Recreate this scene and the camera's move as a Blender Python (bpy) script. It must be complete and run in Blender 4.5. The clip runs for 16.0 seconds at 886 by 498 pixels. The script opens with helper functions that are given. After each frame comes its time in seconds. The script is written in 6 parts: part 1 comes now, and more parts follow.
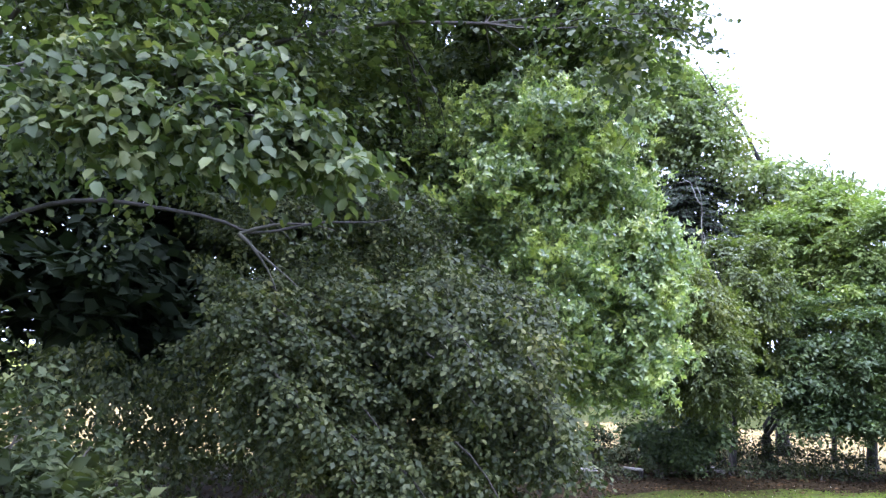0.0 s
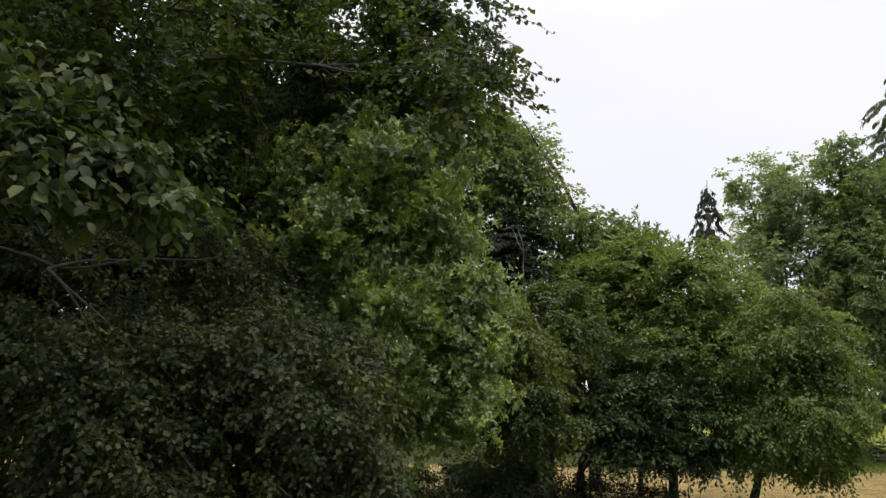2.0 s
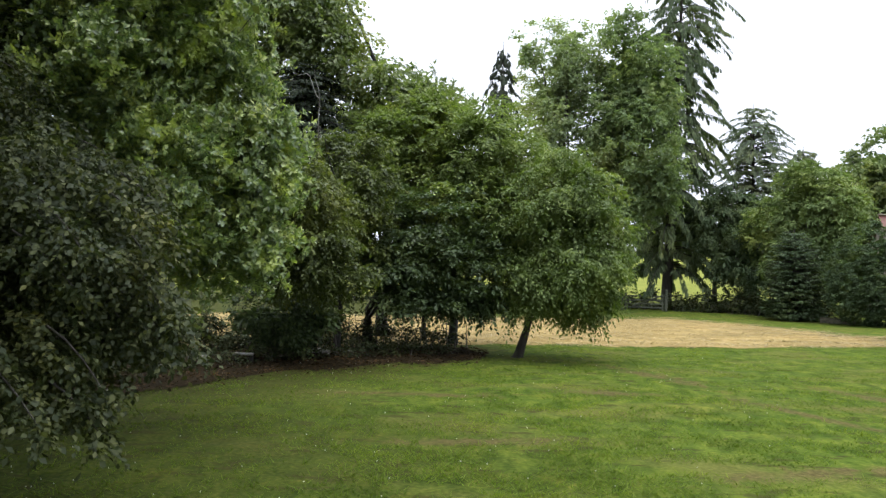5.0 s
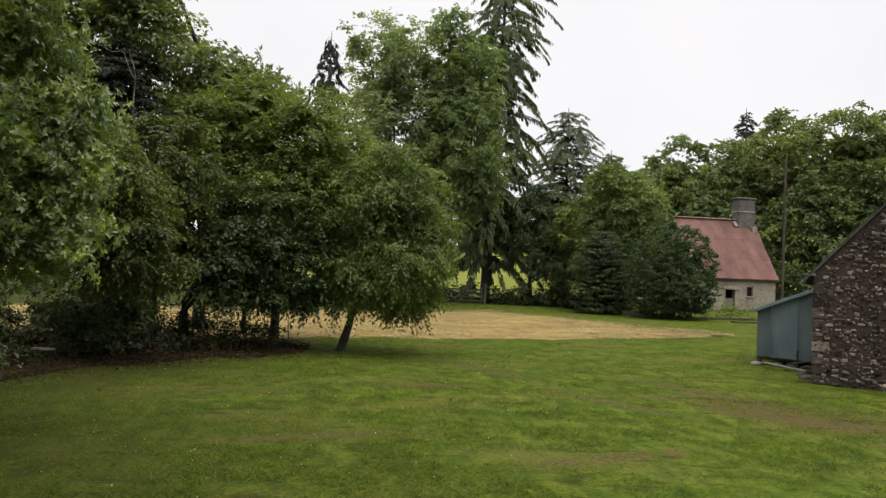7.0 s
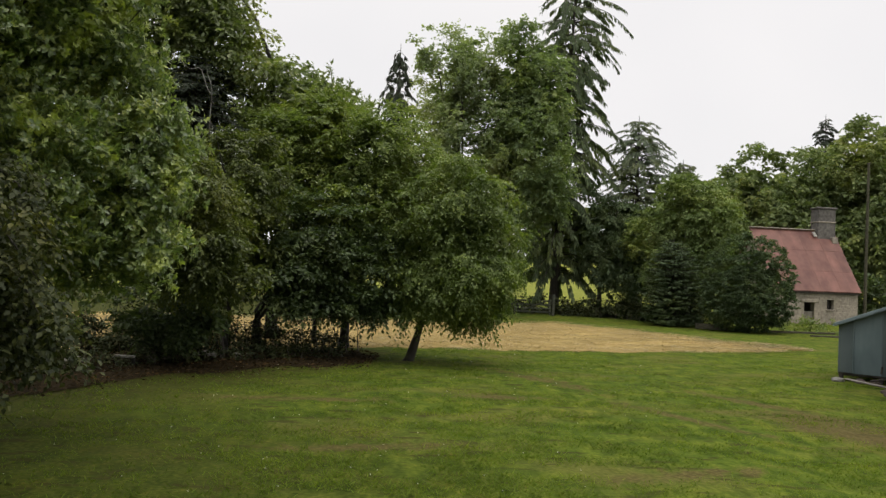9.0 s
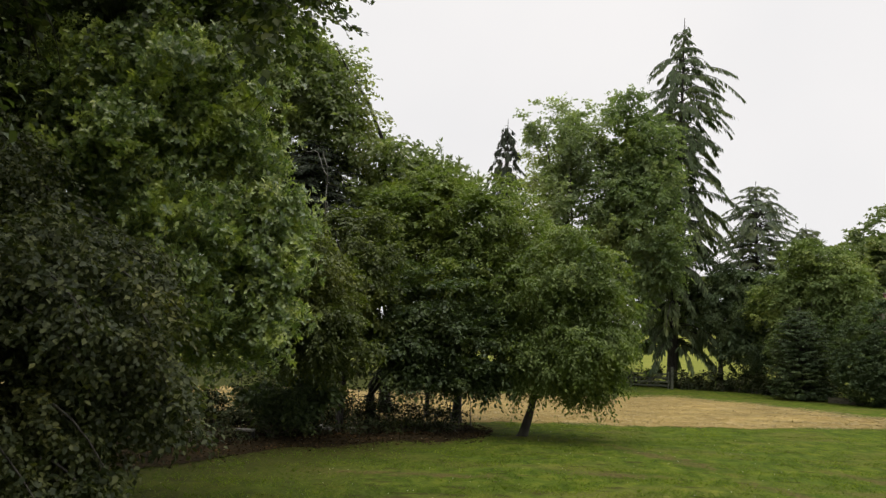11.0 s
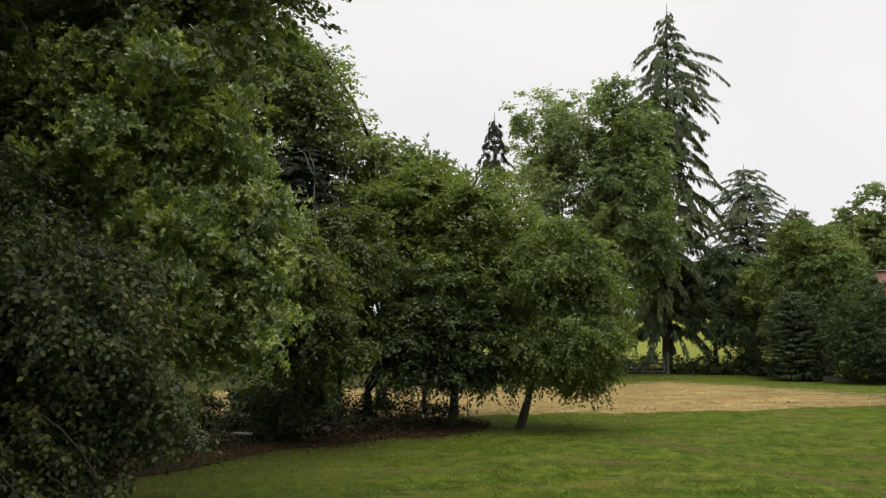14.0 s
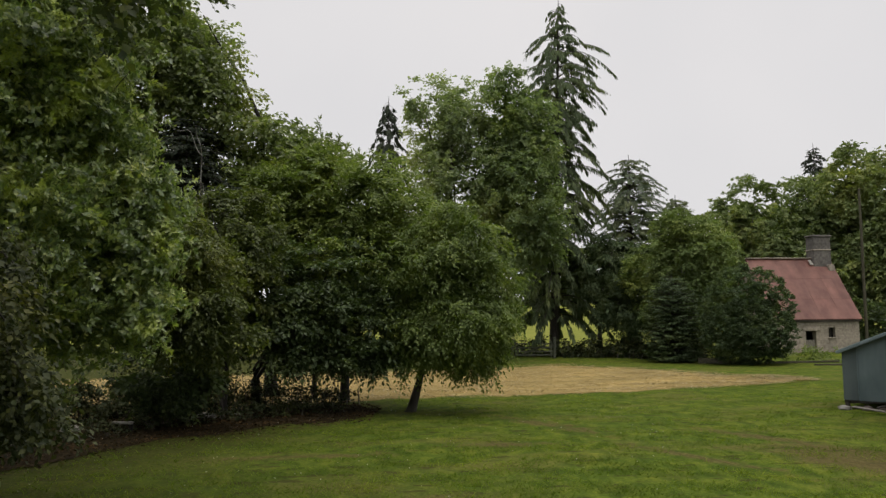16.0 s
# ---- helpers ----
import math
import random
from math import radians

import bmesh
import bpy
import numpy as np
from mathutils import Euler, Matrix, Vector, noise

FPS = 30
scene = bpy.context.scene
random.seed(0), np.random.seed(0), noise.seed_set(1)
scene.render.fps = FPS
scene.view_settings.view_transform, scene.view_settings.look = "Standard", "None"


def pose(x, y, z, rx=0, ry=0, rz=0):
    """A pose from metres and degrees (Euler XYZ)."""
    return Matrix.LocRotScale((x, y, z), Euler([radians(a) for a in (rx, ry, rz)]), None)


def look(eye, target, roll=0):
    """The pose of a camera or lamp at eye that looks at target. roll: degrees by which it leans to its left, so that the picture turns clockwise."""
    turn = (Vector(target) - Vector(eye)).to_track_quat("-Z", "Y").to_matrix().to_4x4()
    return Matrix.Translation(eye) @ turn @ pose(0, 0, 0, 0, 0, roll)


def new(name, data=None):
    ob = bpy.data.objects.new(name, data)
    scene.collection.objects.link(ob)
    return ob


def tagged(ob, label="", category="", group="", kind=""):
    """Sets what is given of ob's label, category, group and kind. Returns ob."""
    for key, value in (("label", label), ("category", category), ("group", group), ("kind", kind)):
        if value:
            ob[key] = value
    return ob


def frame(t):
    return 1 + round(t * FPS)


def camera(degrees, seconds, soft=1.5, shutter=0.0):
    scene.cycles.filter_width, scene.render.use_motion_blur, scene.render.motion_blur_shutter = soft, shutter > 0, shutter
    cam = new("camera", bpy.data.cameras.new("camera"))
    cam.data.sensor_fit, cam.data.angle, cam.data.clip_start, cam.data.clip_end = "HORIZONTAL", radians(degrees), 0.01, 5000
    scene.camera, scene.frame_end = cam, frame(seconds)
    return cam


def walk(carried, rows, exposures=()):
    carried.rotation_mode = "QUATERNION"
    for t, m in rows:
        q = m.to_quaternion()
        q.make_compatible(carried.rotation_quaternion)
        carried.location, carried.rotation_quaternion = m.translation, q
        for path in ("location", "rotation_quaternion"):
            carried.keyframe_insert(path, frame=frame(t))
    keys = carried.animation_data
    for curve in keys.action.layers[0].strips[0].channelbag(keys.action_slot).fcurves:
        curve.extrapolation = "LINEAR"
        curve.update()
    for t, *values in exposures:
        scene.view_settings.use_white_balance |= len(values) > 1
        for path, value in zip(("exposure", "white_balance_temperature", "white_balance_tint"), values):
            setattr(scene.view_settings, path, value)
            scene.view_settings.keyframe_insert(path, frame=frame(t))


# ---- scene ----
# ---- camera ----
cam = camera(56.85, 16.0, soft=1.42)
PATH = [
    (0.0, -0.049, 0.037, 2.654, 34.30, 8.35, 1.79),
    (0.5, -0.033, 0.003, 2.644, 30.88, 9.63, 1.49),
    (1.0, -0.032, -0.013, 2.637, 29.30, 10.43, 1.33),
    (1.5, -0.022, -0.007, 2.660, 25.53, 10.97, 1.10),
    (2.0, -0.019, -0.011, 2.634, 22.29, 11.57, 0.84),
    (2.5, -0.015, 0.004, 2.666, 20.42, 11.56, 0.95),
    (3.0, 0.011, -0.032, 2.599, 18.52, 11.34, 0.76),
    (3.5, 0.037, -0.027, 2.588, 16.12, 7.97, 0.50),
    (4.0, 0.007, 0.026, 2.549, 14.59, 3.26, 0.23),
    (4.5, 0.005, 0.062, 2.566, 11.30, 2.03, 0.65),
    (5.0, 0.016, 0.029, 2.534, 7.80, 1.64, 1.33),
    (5.2, 0.028, 0.026, 2.524, 6.84, 1.29, 1.80),
    (5.7, 0.023, 0.024, 2.531, 3.20, 1.00, 2.32),
    (6.2, 0.011, 0.018, 2.547, -0.64, 1.07, 2.40),
    (6.7, -0.000, 0.012, 2.564, -3.59, 1.30, 2.25),
    (7.0, -0.006, 0.009, 2.571, -4.49, 1.44, 2.13),
    (7.3, -0.007, 0.008, 2.573, -4.46, 1.52, 2.05),
    (7.5, -0.012, 0.008, 2.574, -4.03, 1.55, 2.04),
    (8.0, -0.010, 0.012, 2.585, -2.76, 1.67, 1.91),
    (8.2, -0.011, 0.011, 2.595, -2.00, 1.82, 1.70),
    (8.7, -0.014, 0.009, 2.593, -0.57, 1.93, 1.93),
    (9.2, -0.020, 0.005, 2.587, 0.91, 2.09, 2.67),
    (9.7, -0.027, 0.001, 2.582, 2.57, 2.61, 3.32),
    (10.3, -0.031, -0.001, 2.578, 5.01, 4.17, 3.13),
    (10.5, -0.029, -0.005, 2.578, 6.13, 5.21, 2.84),
    (11.0, -0.022, -0.026, 2.596, 8.20, 6.78, 1.92),
    (11.5, -0.005, -0.045, 2.622, 9.26, 8.52, 1.07),
    (12.0, -0.005, -0.040, 2.638, 10.03, 9.81, 0.33),
    (12.5, -0.007, -0.021, 2.625, 10.24, 9.91, 0.29),
    (13.0, -0.007, -0.019, 2.610, 10.32, 9.54, 0.43),
    (13.5, 0.015, -0.017, 2.600, 8.59, 7.91, 0.17),
    (14.0, 0.026, -0.005, 2.601, 7.65, 6.45, -0.47),
    (14.5, 0.028, 0.008, 2.588, 7.58, 5.65, -0.37),
    (15.0, 0.047, 0.026, 2.590, 5.49, 5.39, -0.43),
    (15.5, 0.053, 0.040, 2.594, 1.62, 5.31, -0.68),
    (16.0, 0.043, 0.052, 2.595, 0.14, 5.33, -0.69),
]
EXPOSURES = [(0.0, 2.28, 4950, 28), (0.5, 1.8, 5180, 24), (1.0, 1.34, 5660, 13), (1.5, 0.82, 6200, 11), (2.0, 0.22, 6350, 13), (3.0, 0.22, 6650, 12), (3.5, 0.24, 6750, 11), (4.0, 0.6, 6600, 10), (4.5, 0.86, 6050, 11),
             (5.2, 0.82, 5900, 11), (7.3, 0.18, 6650, 11), (8.2, 0.15, 6650, 11), (10.3, 0.12, 6700, 10), (13.5, 0.13, 6650, 10), (15.0, 0.13, 6700, 10), (15.5, -0.1, 6650, 11), (16.0, -0.13, 6650, 11)]
walk(cam, [(t, pose(x, y, z, 0, 0, yaw) @ pose(0, 0, 0, 90 + pitch) @ pose(0, 0, 0, 0, 0, roll)) for t, x, y, z, yaw, pitch, roll in PATH], EXPOSURES)

# ---- world, sun ----
SUN_ELEV, SUN_AZ = 74.0, 130.0          # degrees; azimuth clockwise from +y
world = bpy.data.worlds.new("overcast_sky")
scene.world = world
world.use_nodes = True
wn, wl = world.node_tree.nodes, world.node_tree.links
wn.clear()
sky = wn.new("ShaderNodeTexSky")
sky.sky_type, sky.sun_disc = "NISHITA", False
sky.sun_elevation, sky.sun_rotation = radians(SUN_ELEV), radians(SUN_AZ)
sky_bg = wn.new("ShaderNodeBackground")
sky_bg.inputs["Strength"].default_value = 0.06
wl.new(sky.outputs[0], sky_bg.inputs["Color"])
# the layer of cloud: even, a little uneven at large scale
coord = wn.new("ShaderNodeTexCoord")
cloud = wn.new("ShaderNodeTexNoise")
cloud.inputs["Scale"].default_value, cloud.inputs["Detail"].default_value = 1.6, 4.0
wl.new(coord.outputs["Generated"], cloud.inputs["Vector"])
ramp = wn.new("ShaderNodeValToRGB")
ramp.color_ramp.elements[0].position, ramp.color_ramp.elements[0].color = 0.3, (0.80, 0.81, 0.84, 1)
ramp.color_ramp.elements[1].position, ramp.color_ramp.elements[1].color = 0.75, (0.94, 0.93, 0.94, 1)
wl.new(cloud.outputs["Fac"], ramp.inputs[0])
cloud_bg = wn.new("ShaderNodeBackground")
# an overcast sky is brighter overhead than at its rim
up = wn.new("ShaderNodeSeparateXYZ")
wl.new(coord.outputs["Generated"], up.inputs[0])
rise = wn.new("ShaderNodeMapRange")
rise.interpolation_type = "SMOOTHSTEP"
rise.inputs["From Min"].default_value, rise.inputs["From Max"].default_value = 0.42, 1.0
rise.inputs["To Min"].default_value, rise.inputs["To Max"].default_value = 0.97, 3.0
wl.new(up.outputs["Z"], rise.inputs["Value"])
wl.new(rise.outputs[0], cloud_bg.inputs["Strength"])
wl.new(ramp.outputs[0], cloud_bg.inputs["Color"])
wmix = wn.new("ShaderNodeMixShader")
wmix.inputs[0].default_value = 0.92
wl.new(sky_bg.outputs[0], wmix.inputs[1])
wl.new(cloud_bg.outputs[0], wmix.inputs[2])
wout = wn.new("ShaderNodeOutputWorld")
wl.new(wmix.outputs[0], wout.inputs[0])

sun_data = bpy.data.lights.new("sun", "SUN")
sun_data.energy, sun_data.angle, sun_data.color = 1.9, radians(50), (1.0, 0.95, 0.87)
sun = new("sun", sun_data)
sun.matrix_world = look((60 * math.sin(radians(SUN_AZ)), 60 * math.cos(radians(SUN_AZ)), 60 * math.tan(radians(SUN_ELEV))), (0, 0, 0))


# ---- materials ----
def make(name, rough=0.8):
    m = bpy.data.materials.new(name)
    m.use_nodes = True
    n, l = m.node_tree.nodes, m.node_tree.links
    b = n["Principled BSDF"]
    b.inputs["Roughness"].default_value = rough
    return m, n, l, b


def noise_node(n, l, scale, detail=4.0, src=None, stretch=None):
    tex = n.new("ShaderNodeTexNoise")
    tex.inputs["Scale"].default_value, tex.inputs["Detail"].default_value = scale, detail
    tc = n.new("ShaderNodeNewGeometry") if src is None else src
    out = tc.outputs["Position"] if src is None else tc.outputs["Object"]
    if stretch:
        mp = n.new("ShaderNodeMapping")
        mp.inputs["Scale"].default_value = stretch
        l.new(out, mp.inputs["Vector"])
        out = mp.outputs[0]
    l.new(out, tex.inputs["Vector"])
    return tex


def ramp_node(n, l, fac, stops):
    r = n.new("ShaderNodeValToRGB")
    e = r.color_ramp.elements
    while len(e) < len(stops):
        e.new(0.5)
    for k, (p, c) in enumerate(stops):
        e[k].position, e[k].color = p, (*c, 1)
    l.new(fac, r.inputs[0])
    return r


def mix_node(n, l, fac, a, b, mode="MIX"):
    m = n.new("ShaderNodeMix")
    m.data_type, m.blend_type = "RGBA", mode
    for sock, v in ((m.inputs[0], fac), (m.inputs[6], a), (m.inputs[7], b)):
        if isinstance(v, (int, float)):
            sock.default_value = v
        elif isinstance(v, tuple):
            sock.default_value = (*v, 1)
        else:
            l.new(v, sock)
    return m.outputs[2]


def bump(n, l, height, b, strength=0.5, dist=0.02):
    k = n.new("ShaderNodeBump")
    k.inputs["Strength"].default_value, k.inputs["Distance"].default_value = strength, dist
    l.new(height, k.inputs["Height"])
    l.new(k.outputs[0], b.inputs["Normal"])


def leaf_mat(name, dark, mid, light, clump=0.8, trans=0.3, rough=0.42, spec=0.5, young=None):
    """Leaves: colour varies leaf by leaf and from spray to spray; some light passes through."""
    m, n, l, b = make(name, rough)
    g = n.new("ShaderNodeNewGeometry")
    r1 = ramp_node(n, l, g.outputs["Random Per Island"], [(0.0, dark), (0.5, mid), (1.0, light)])
    tex = noise_node(n, l, clump, 3.0)
    r2 = ramp_node(n, l, tex.outputs["Fac"], [(0.30, (0.62, 0.66, 0.62)), (0.52, (1.0, 1.0, 1.0)), (0.72, (1.45, 1.28, 0.95))])
    col = mix_node(n, l, 1.0, r1.outputs[0], r2.outputs[0], "MULTIPLY")
    if young:
        # shoots of the summer's second growth, paler and yellower
        fresh = noise_node(n, l, 1.7, 2.0)
        share = ramp_node(n, l, fresh.outputs["Fac"], [(0.55, (0, 0, 0)), (0.66, (0.9, 0.9, 0.9))])
        col = mix_node(n, l, share.outputs[0], col, young)
    l.new(col, b.inputs["Base Color"])
    b.inputs["Specular IOR Level"].default_value = spec
    tr = n.new("ShaderNodeBsdfTranslucent")
    tcol = mix_node(n, l, 1.0, col, (1.35, 1.5, 0.6), "MULTIPLY")
    l.new(tcol, tr.inputs["Color"])
    mx = n.new("ShaderNodeMixShader")
    mx.inputs[0].default_value = trans
    l.new(b.outputs[0], mx.inputs[1])
    l.new(tr.outputs[0], mx.inputs[2])
    l.new(mx.outputs[0], n["Material Output"].inputs[0])
    return m


def bark_mat(name, a, c):
    m, n, l, b = make(name, 0.9)
    t1 = noise_node(n, l, 9.0, 6.0, None, (1, 1, 0.25))
    t2 = noise_node(n, l, 1.3, 3.0)
    base = ramp_node(n, l, t1.outputs["Fac"], [(0.3, a), (0.7, c)])
    lich = ramp_node(n, l, t2.outputs["Fac"], [(0.5, (1, 1, 1)), (0.7, (1.2, 1.35, 1.1))])
    l.new(mix_node(n, l, 1.0, base.outputs[0], lich.outputs[0], "MULTIPLY"), b.inputs["Base Color"])
    bump(n, l, t1.outputs["Fac"], b, 0.7, 0.03)
    return m


M_BARK = bark_mat("bark_dark", (0.036, 0.030, 0.024), (0.095, 0.082, 0.068))
# a blackish bark, darker than the first
M_BARK_BLACKISH = bark_mat("bark_blackish", (0.016, 0.014, 0.011), (0.048, 0.041, 0.033))
# bark colour lowered to carry the shade on trunks and limbs under crowns
M_BARK_SHADE = bark_mat("bark_shaded", (0.008, 0.007, 0.006), (0.024, 0.02, 0.017))
M_BARK_GREY = bark_mat("bark_grey", (0.11, 0.105, 0.095), (0.24, 0.23, 0.21))
M_OAK = leaf_mat("leaf_oak", (0.083, 0.125, 0.044), (0.152, 0.208, 0.072), (0.3, 0.352, 0.13), 2.4, 0.4, 0.34, 0.65, (0.33, 0.38, 0.09))
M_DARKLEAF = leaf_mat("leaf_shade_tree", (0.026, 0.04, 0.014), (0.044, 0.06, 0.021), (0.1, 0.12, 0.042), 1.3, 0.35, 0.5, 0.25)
# leaves of the same tree, coloured darker for the shade below its crown
M_LOWLEAF_SHADED = leaf_mat("leaf_low_boughs_shaded", (0.021, 0.03, 0.011), (0.035, 0.044, 0.016), (0.082, 0.09, 0.031), 1.3, 0.3, 0.55, 0.2)
# near-black leaves of the backing tree, coloured as deep shade
M_BACKSHADE = leaf_mat("leaf_backing_shade", (0.012, 0.02, 0.01), (0.019, 0.029, 0.014), (0.03, 0.042, 0.02), 0.6, 0.1, 0.7, 0.15)
M_SHRUB = leaf_mat("leaf_shrub", (0.022, 0.032, 0.012), (0.036, 0.048, 0.017), (0.06, 0.074, 0.026), 2.0, 0.25, 0.6, 0.2)
M_NEARLEAF = leaf_mat("leaf_pear", (0.028, 0.042, 0.016), (0.048, 0.065, 0.024), (0.088, 0.1, 0.035), 2.0, 0.3, 0.6, 0.2)
M_WILLOW = leaf_mat("leaf_willow", (0.068, 0.1, 0.024), (0.095, 0.132, 0.032), (0.132, 0.168, 0.044), 0.7, 0.4, 0.6, 0.3)
M_HAZEL = leaf_mat("leaf_hazel", (0.036, 0.056, 0.023), (0.053, 0.078, 0.03), (0.088, 0.122, 0.042), 0.8, 0.35, 0.5, 0.28)
M_ALDER = leaf_mat("leaf_alder", (0.094, 0.124, 0.048), (0.134, 0.168, 0.064), (0.185, 0.215, 0.084), 0.5, 0.5, 0.45, 0.45)
M_ASH = leaf_mat("leaf_ash", (0.098, 0.138, 0.046), (0.128, 0.172, 0.058), (0.165, 0.205, 0.072), 0.3, 0.32, 0.7, 0.2)
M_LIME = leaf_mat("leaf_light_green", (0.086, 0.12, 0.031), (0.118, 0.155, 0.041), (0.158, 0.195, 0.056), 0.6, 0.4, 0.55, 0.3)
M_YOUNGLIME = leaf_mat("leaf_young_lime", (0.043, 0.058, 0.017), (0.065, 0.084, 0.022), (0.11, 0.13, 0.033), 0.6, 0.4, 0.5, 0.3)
M_MAPLE = leaf_mat("leaf_maple", (0.15, 0.19, 0.108), (0.19, 0.232, 0.13), (0.232, 0.274, 0.152), 0.25, 0.5, 0.6, 0.3)
M_SYCAMORE = leaf_mat("leaf_sycamore", (0.108, 0.15, 0.067), (0.14, 0.188, 0.083), (0.182, 0.23, 0.102), 0.25, 0.45, 0.6, 0.3)
M_LAUREL = leaf_mat("leaf_laurel", (0.048, 0.072, 0.034), (0.06, 0.088, 0.041), (0.076, 0.104, 0.048), 0.5, 0.3, 0.65, 0.2)
M_CHESTNUT = leaf_mat("leaf_chestnut", (0.098, 0.134, 0.052), (0.132, 0.168, 0.066), (0.182, 0.21, 0.085), 0.22, 0.32, 0.7, 0.2)
M_FARWOOD = leaf_mat("leaf_far_wood", (0.040, 0.060, 0.034), (0.055, 0.08, 0.042), (0.075, 0.10, 0.05), 0.06)
M_SPRUCE = leaf_mat("needles_spruce", (0.068, 0.095, 0.05), (0.092, 0.122, 0.064), (0.118, 0.15, 0.078), 0.3, 0.3, 0.75, 0.2)
M_DARKSPRUCE = leaf_mat("needles_dark_spruce", (0.022, 0.03, 0.02), (0.034, 0.044, 0.028), (0.05, 0.062, 0.04), 0.3, 0.15, 0.75, 0.15)
M_CEDAR = leaf_mat("needles_cedar", (0.09, 0.115, 0.08), (0.112, 0.14, 0.095), (0.135, 0.168, 0.112), 0.3, 0.3, 0.75, 0.2)
M_BRAMBLE = leaf_mat("leaf_bramble", (0.022, 0.034, 0.014), (0.036, 0.046, 0.019), (0.056, 0.058, 0.026), 0.8, 0.15, 0.7, 0.15)
M_GRASSBLADE = leaf_mat("grass_blade", (0.062, 0.094, 0.011), (0.086, 0.124, 0.016), (0.122, 0.154, 0.028), 0.5, 0.5, 0.8, 0.1)
M_STRAW = leaf_mat("straw", (0.152, 0.112, 0.044), (0.228, 0.172, 0.074), (0.345, 0.268, 0.13), 0.5, 0.1, 0.7)


# worn streaks in the lawn: place, way in degrees, half length and half width
STREAKS = ((7.2, 18.7, -64, 2.7, 0.34), (7.9, 14.7, -46, 1.5, 0.6), (3.3, 11.3, 24, 1.6, 0.3), (2.6, 21.6, -60, 2.6, 0.4), (1.3, 18.2, 8, 1.3, 0.35), (4.8, 16.2, -62, 2.2, 0.28), (-1.2, 12.4, 16, 1.6, 0.25), (-2.6, 16.8, 10, 1.8, 0.3))


def ground_mat():
    m, n, l, b = make("lawn", 0.95)
    fine = noise_node(n, l, 14.0, 6.0)
    mid = noise_node(n, l, 0.9, 4.0)
    big = noise_node(n, l, 0.16, 3.0)
    lines = noise_node(n, l, 1.0, 3.0, None, (0.16, 1.3, 1.0))
    c1 = ramp_node(n, l, fine.outputs["Fac"], [(0.3, (0.037, 0.057, 0.008)), (0.55, (0.06, 0.085, 0.012)), (0.75, (0.09, 0.112, 0.019))])
    c2 = ramp_node(n, l, mid.outputs["Fac"], [(0.35, (0.8, 0.86, 0.8)), (0.6, (1.08, 1.05, 1.0)), (0.75, (1.35, 1.12, 0.95))])
    c3 = ramp_node(n, l, lines.outputs["Fac"], [(0.35, (0.93, 0.95, 0.93)), (0.56, (1.03, 1.02, 1.0)), (0.68, (1.16, 1.08, 1.08)), (0.76, (1.3, 1.1, 1.15))])
    c4 = ramp_node(n, l, big.outputs["Fac"], [(0.35, (0.9, 0.95, 0.9)), (0.65, (1.12, 1.05, 1.0))])
    col = mix_node(n, l, 1.0, c1.outputs[0], c2.outputs[0], "MULTIPLY")
    col = mix_node(n, l, 1.0, col, c3.outputs[0], "MULTIPLY")
    col = mix_node(n, l, 1.0, col, c4.outputs[0], "MULTIPLY")
    # clumps of finer and coarser grass
    patchy = noise_node(n, l, 3.0, 5.0, None, (1.1, 0.55, 1.0))
    c5 = ramp_node(n, l, patchy.outputs["Fac"], [(0.36, (0.6, 0.68, 0.66)), (0.5, (1.0, 1.0, 1.0)), (0.64, (1.4, 1.26, 1.25))])
    col = mix_node(n, l, 1.0, col, c5.outputs[0], "MULTIPLY")
    thin = noise_node(n, l, 1.0, 5.0, None, (0.3, 0.5, 1.0))
    thin_f = ramp_node(n, l, thin.outputs["Fac"], [(0.5, (0, 0, 0)), (0.66, (0.8, 0.8, 0.8))])
    dry = ramp_node(n, l, fine.outputs["Fac"], [(0.3, (0.056, 0.06, 0.012)), (0.55, (0.088, 0.087, 0.021)), (0.75, (0.122, 0.113, 0.035))])
    col = mix_node(n, l, thin_f.outputs[0], col, dry.outputs[0])
    pos = n.new("ShaderNodeNewGeometry")
    sep = n.new("ShaderNodeSeparateXYZ")
    l.new(pos.outputs["Position"], sep.inputs[0])
    # thin worn brownish mossy turf with litter along the bed, darkened for tree shade
    side = n.new("ShaderNodeMath")
    side.operation = "MULTIPLY_ADD"
    l.new(sep.outputs["X"], side.inputs[0])
    side.inputs[1].default_value, side.inputs[2].default_value = -1.245, -27.4
    away = n.new("ShaderNodeMath")
    l.new(side.outputs[0], away.inputs[0])
    l.new(sep.outputs["Y"], away.inputs[1])
    wob = n.new("ShaderNodeMath")
    wob.operation = "MULTIPLY_ADD"
    l.new(mid.outputs["Fac"], wob.inputs[0])
    wob.inputs[1].default_value = 5.0
    l.new(away.outputs[0], wob.inputs[2])
    worn = n.new("ShaderNodeMapRange")
    worn.inputs["From Min"].default_value, worn.inputs["From Max"].default_value = -7.0, 1.0
    worn.inputs["To Max"].default_value = 0.95
    l.new(wob.outputs[0], worn.inputs["Value"])
    # trodden brown earth beside the barn
    near = n.new("ShaderNodeVectorMath")
    near.operation = "DISTANCE"
    l.new(pos.outputs["Position"], near.inputs[0])
    near.inputs[1].default_value = (8.2, 15.6, 0.0)
    nwob = n.new("ShaderNodeMath")
    nwob.operation = "MULTIPLY_ADD"
    l.new(thin.outputs["Fac"], nwob.inputs[0])
    nwob.inputs[1].default_value = -7.0
    l.new(near.outputs["Value"], nwob.inputs[2])
    trod = n.new("ShaderNodeMapRange")
    trod.inputs["From Min"].default_value, trod.inputs["From Max"].default_value = -2.4, -1.0
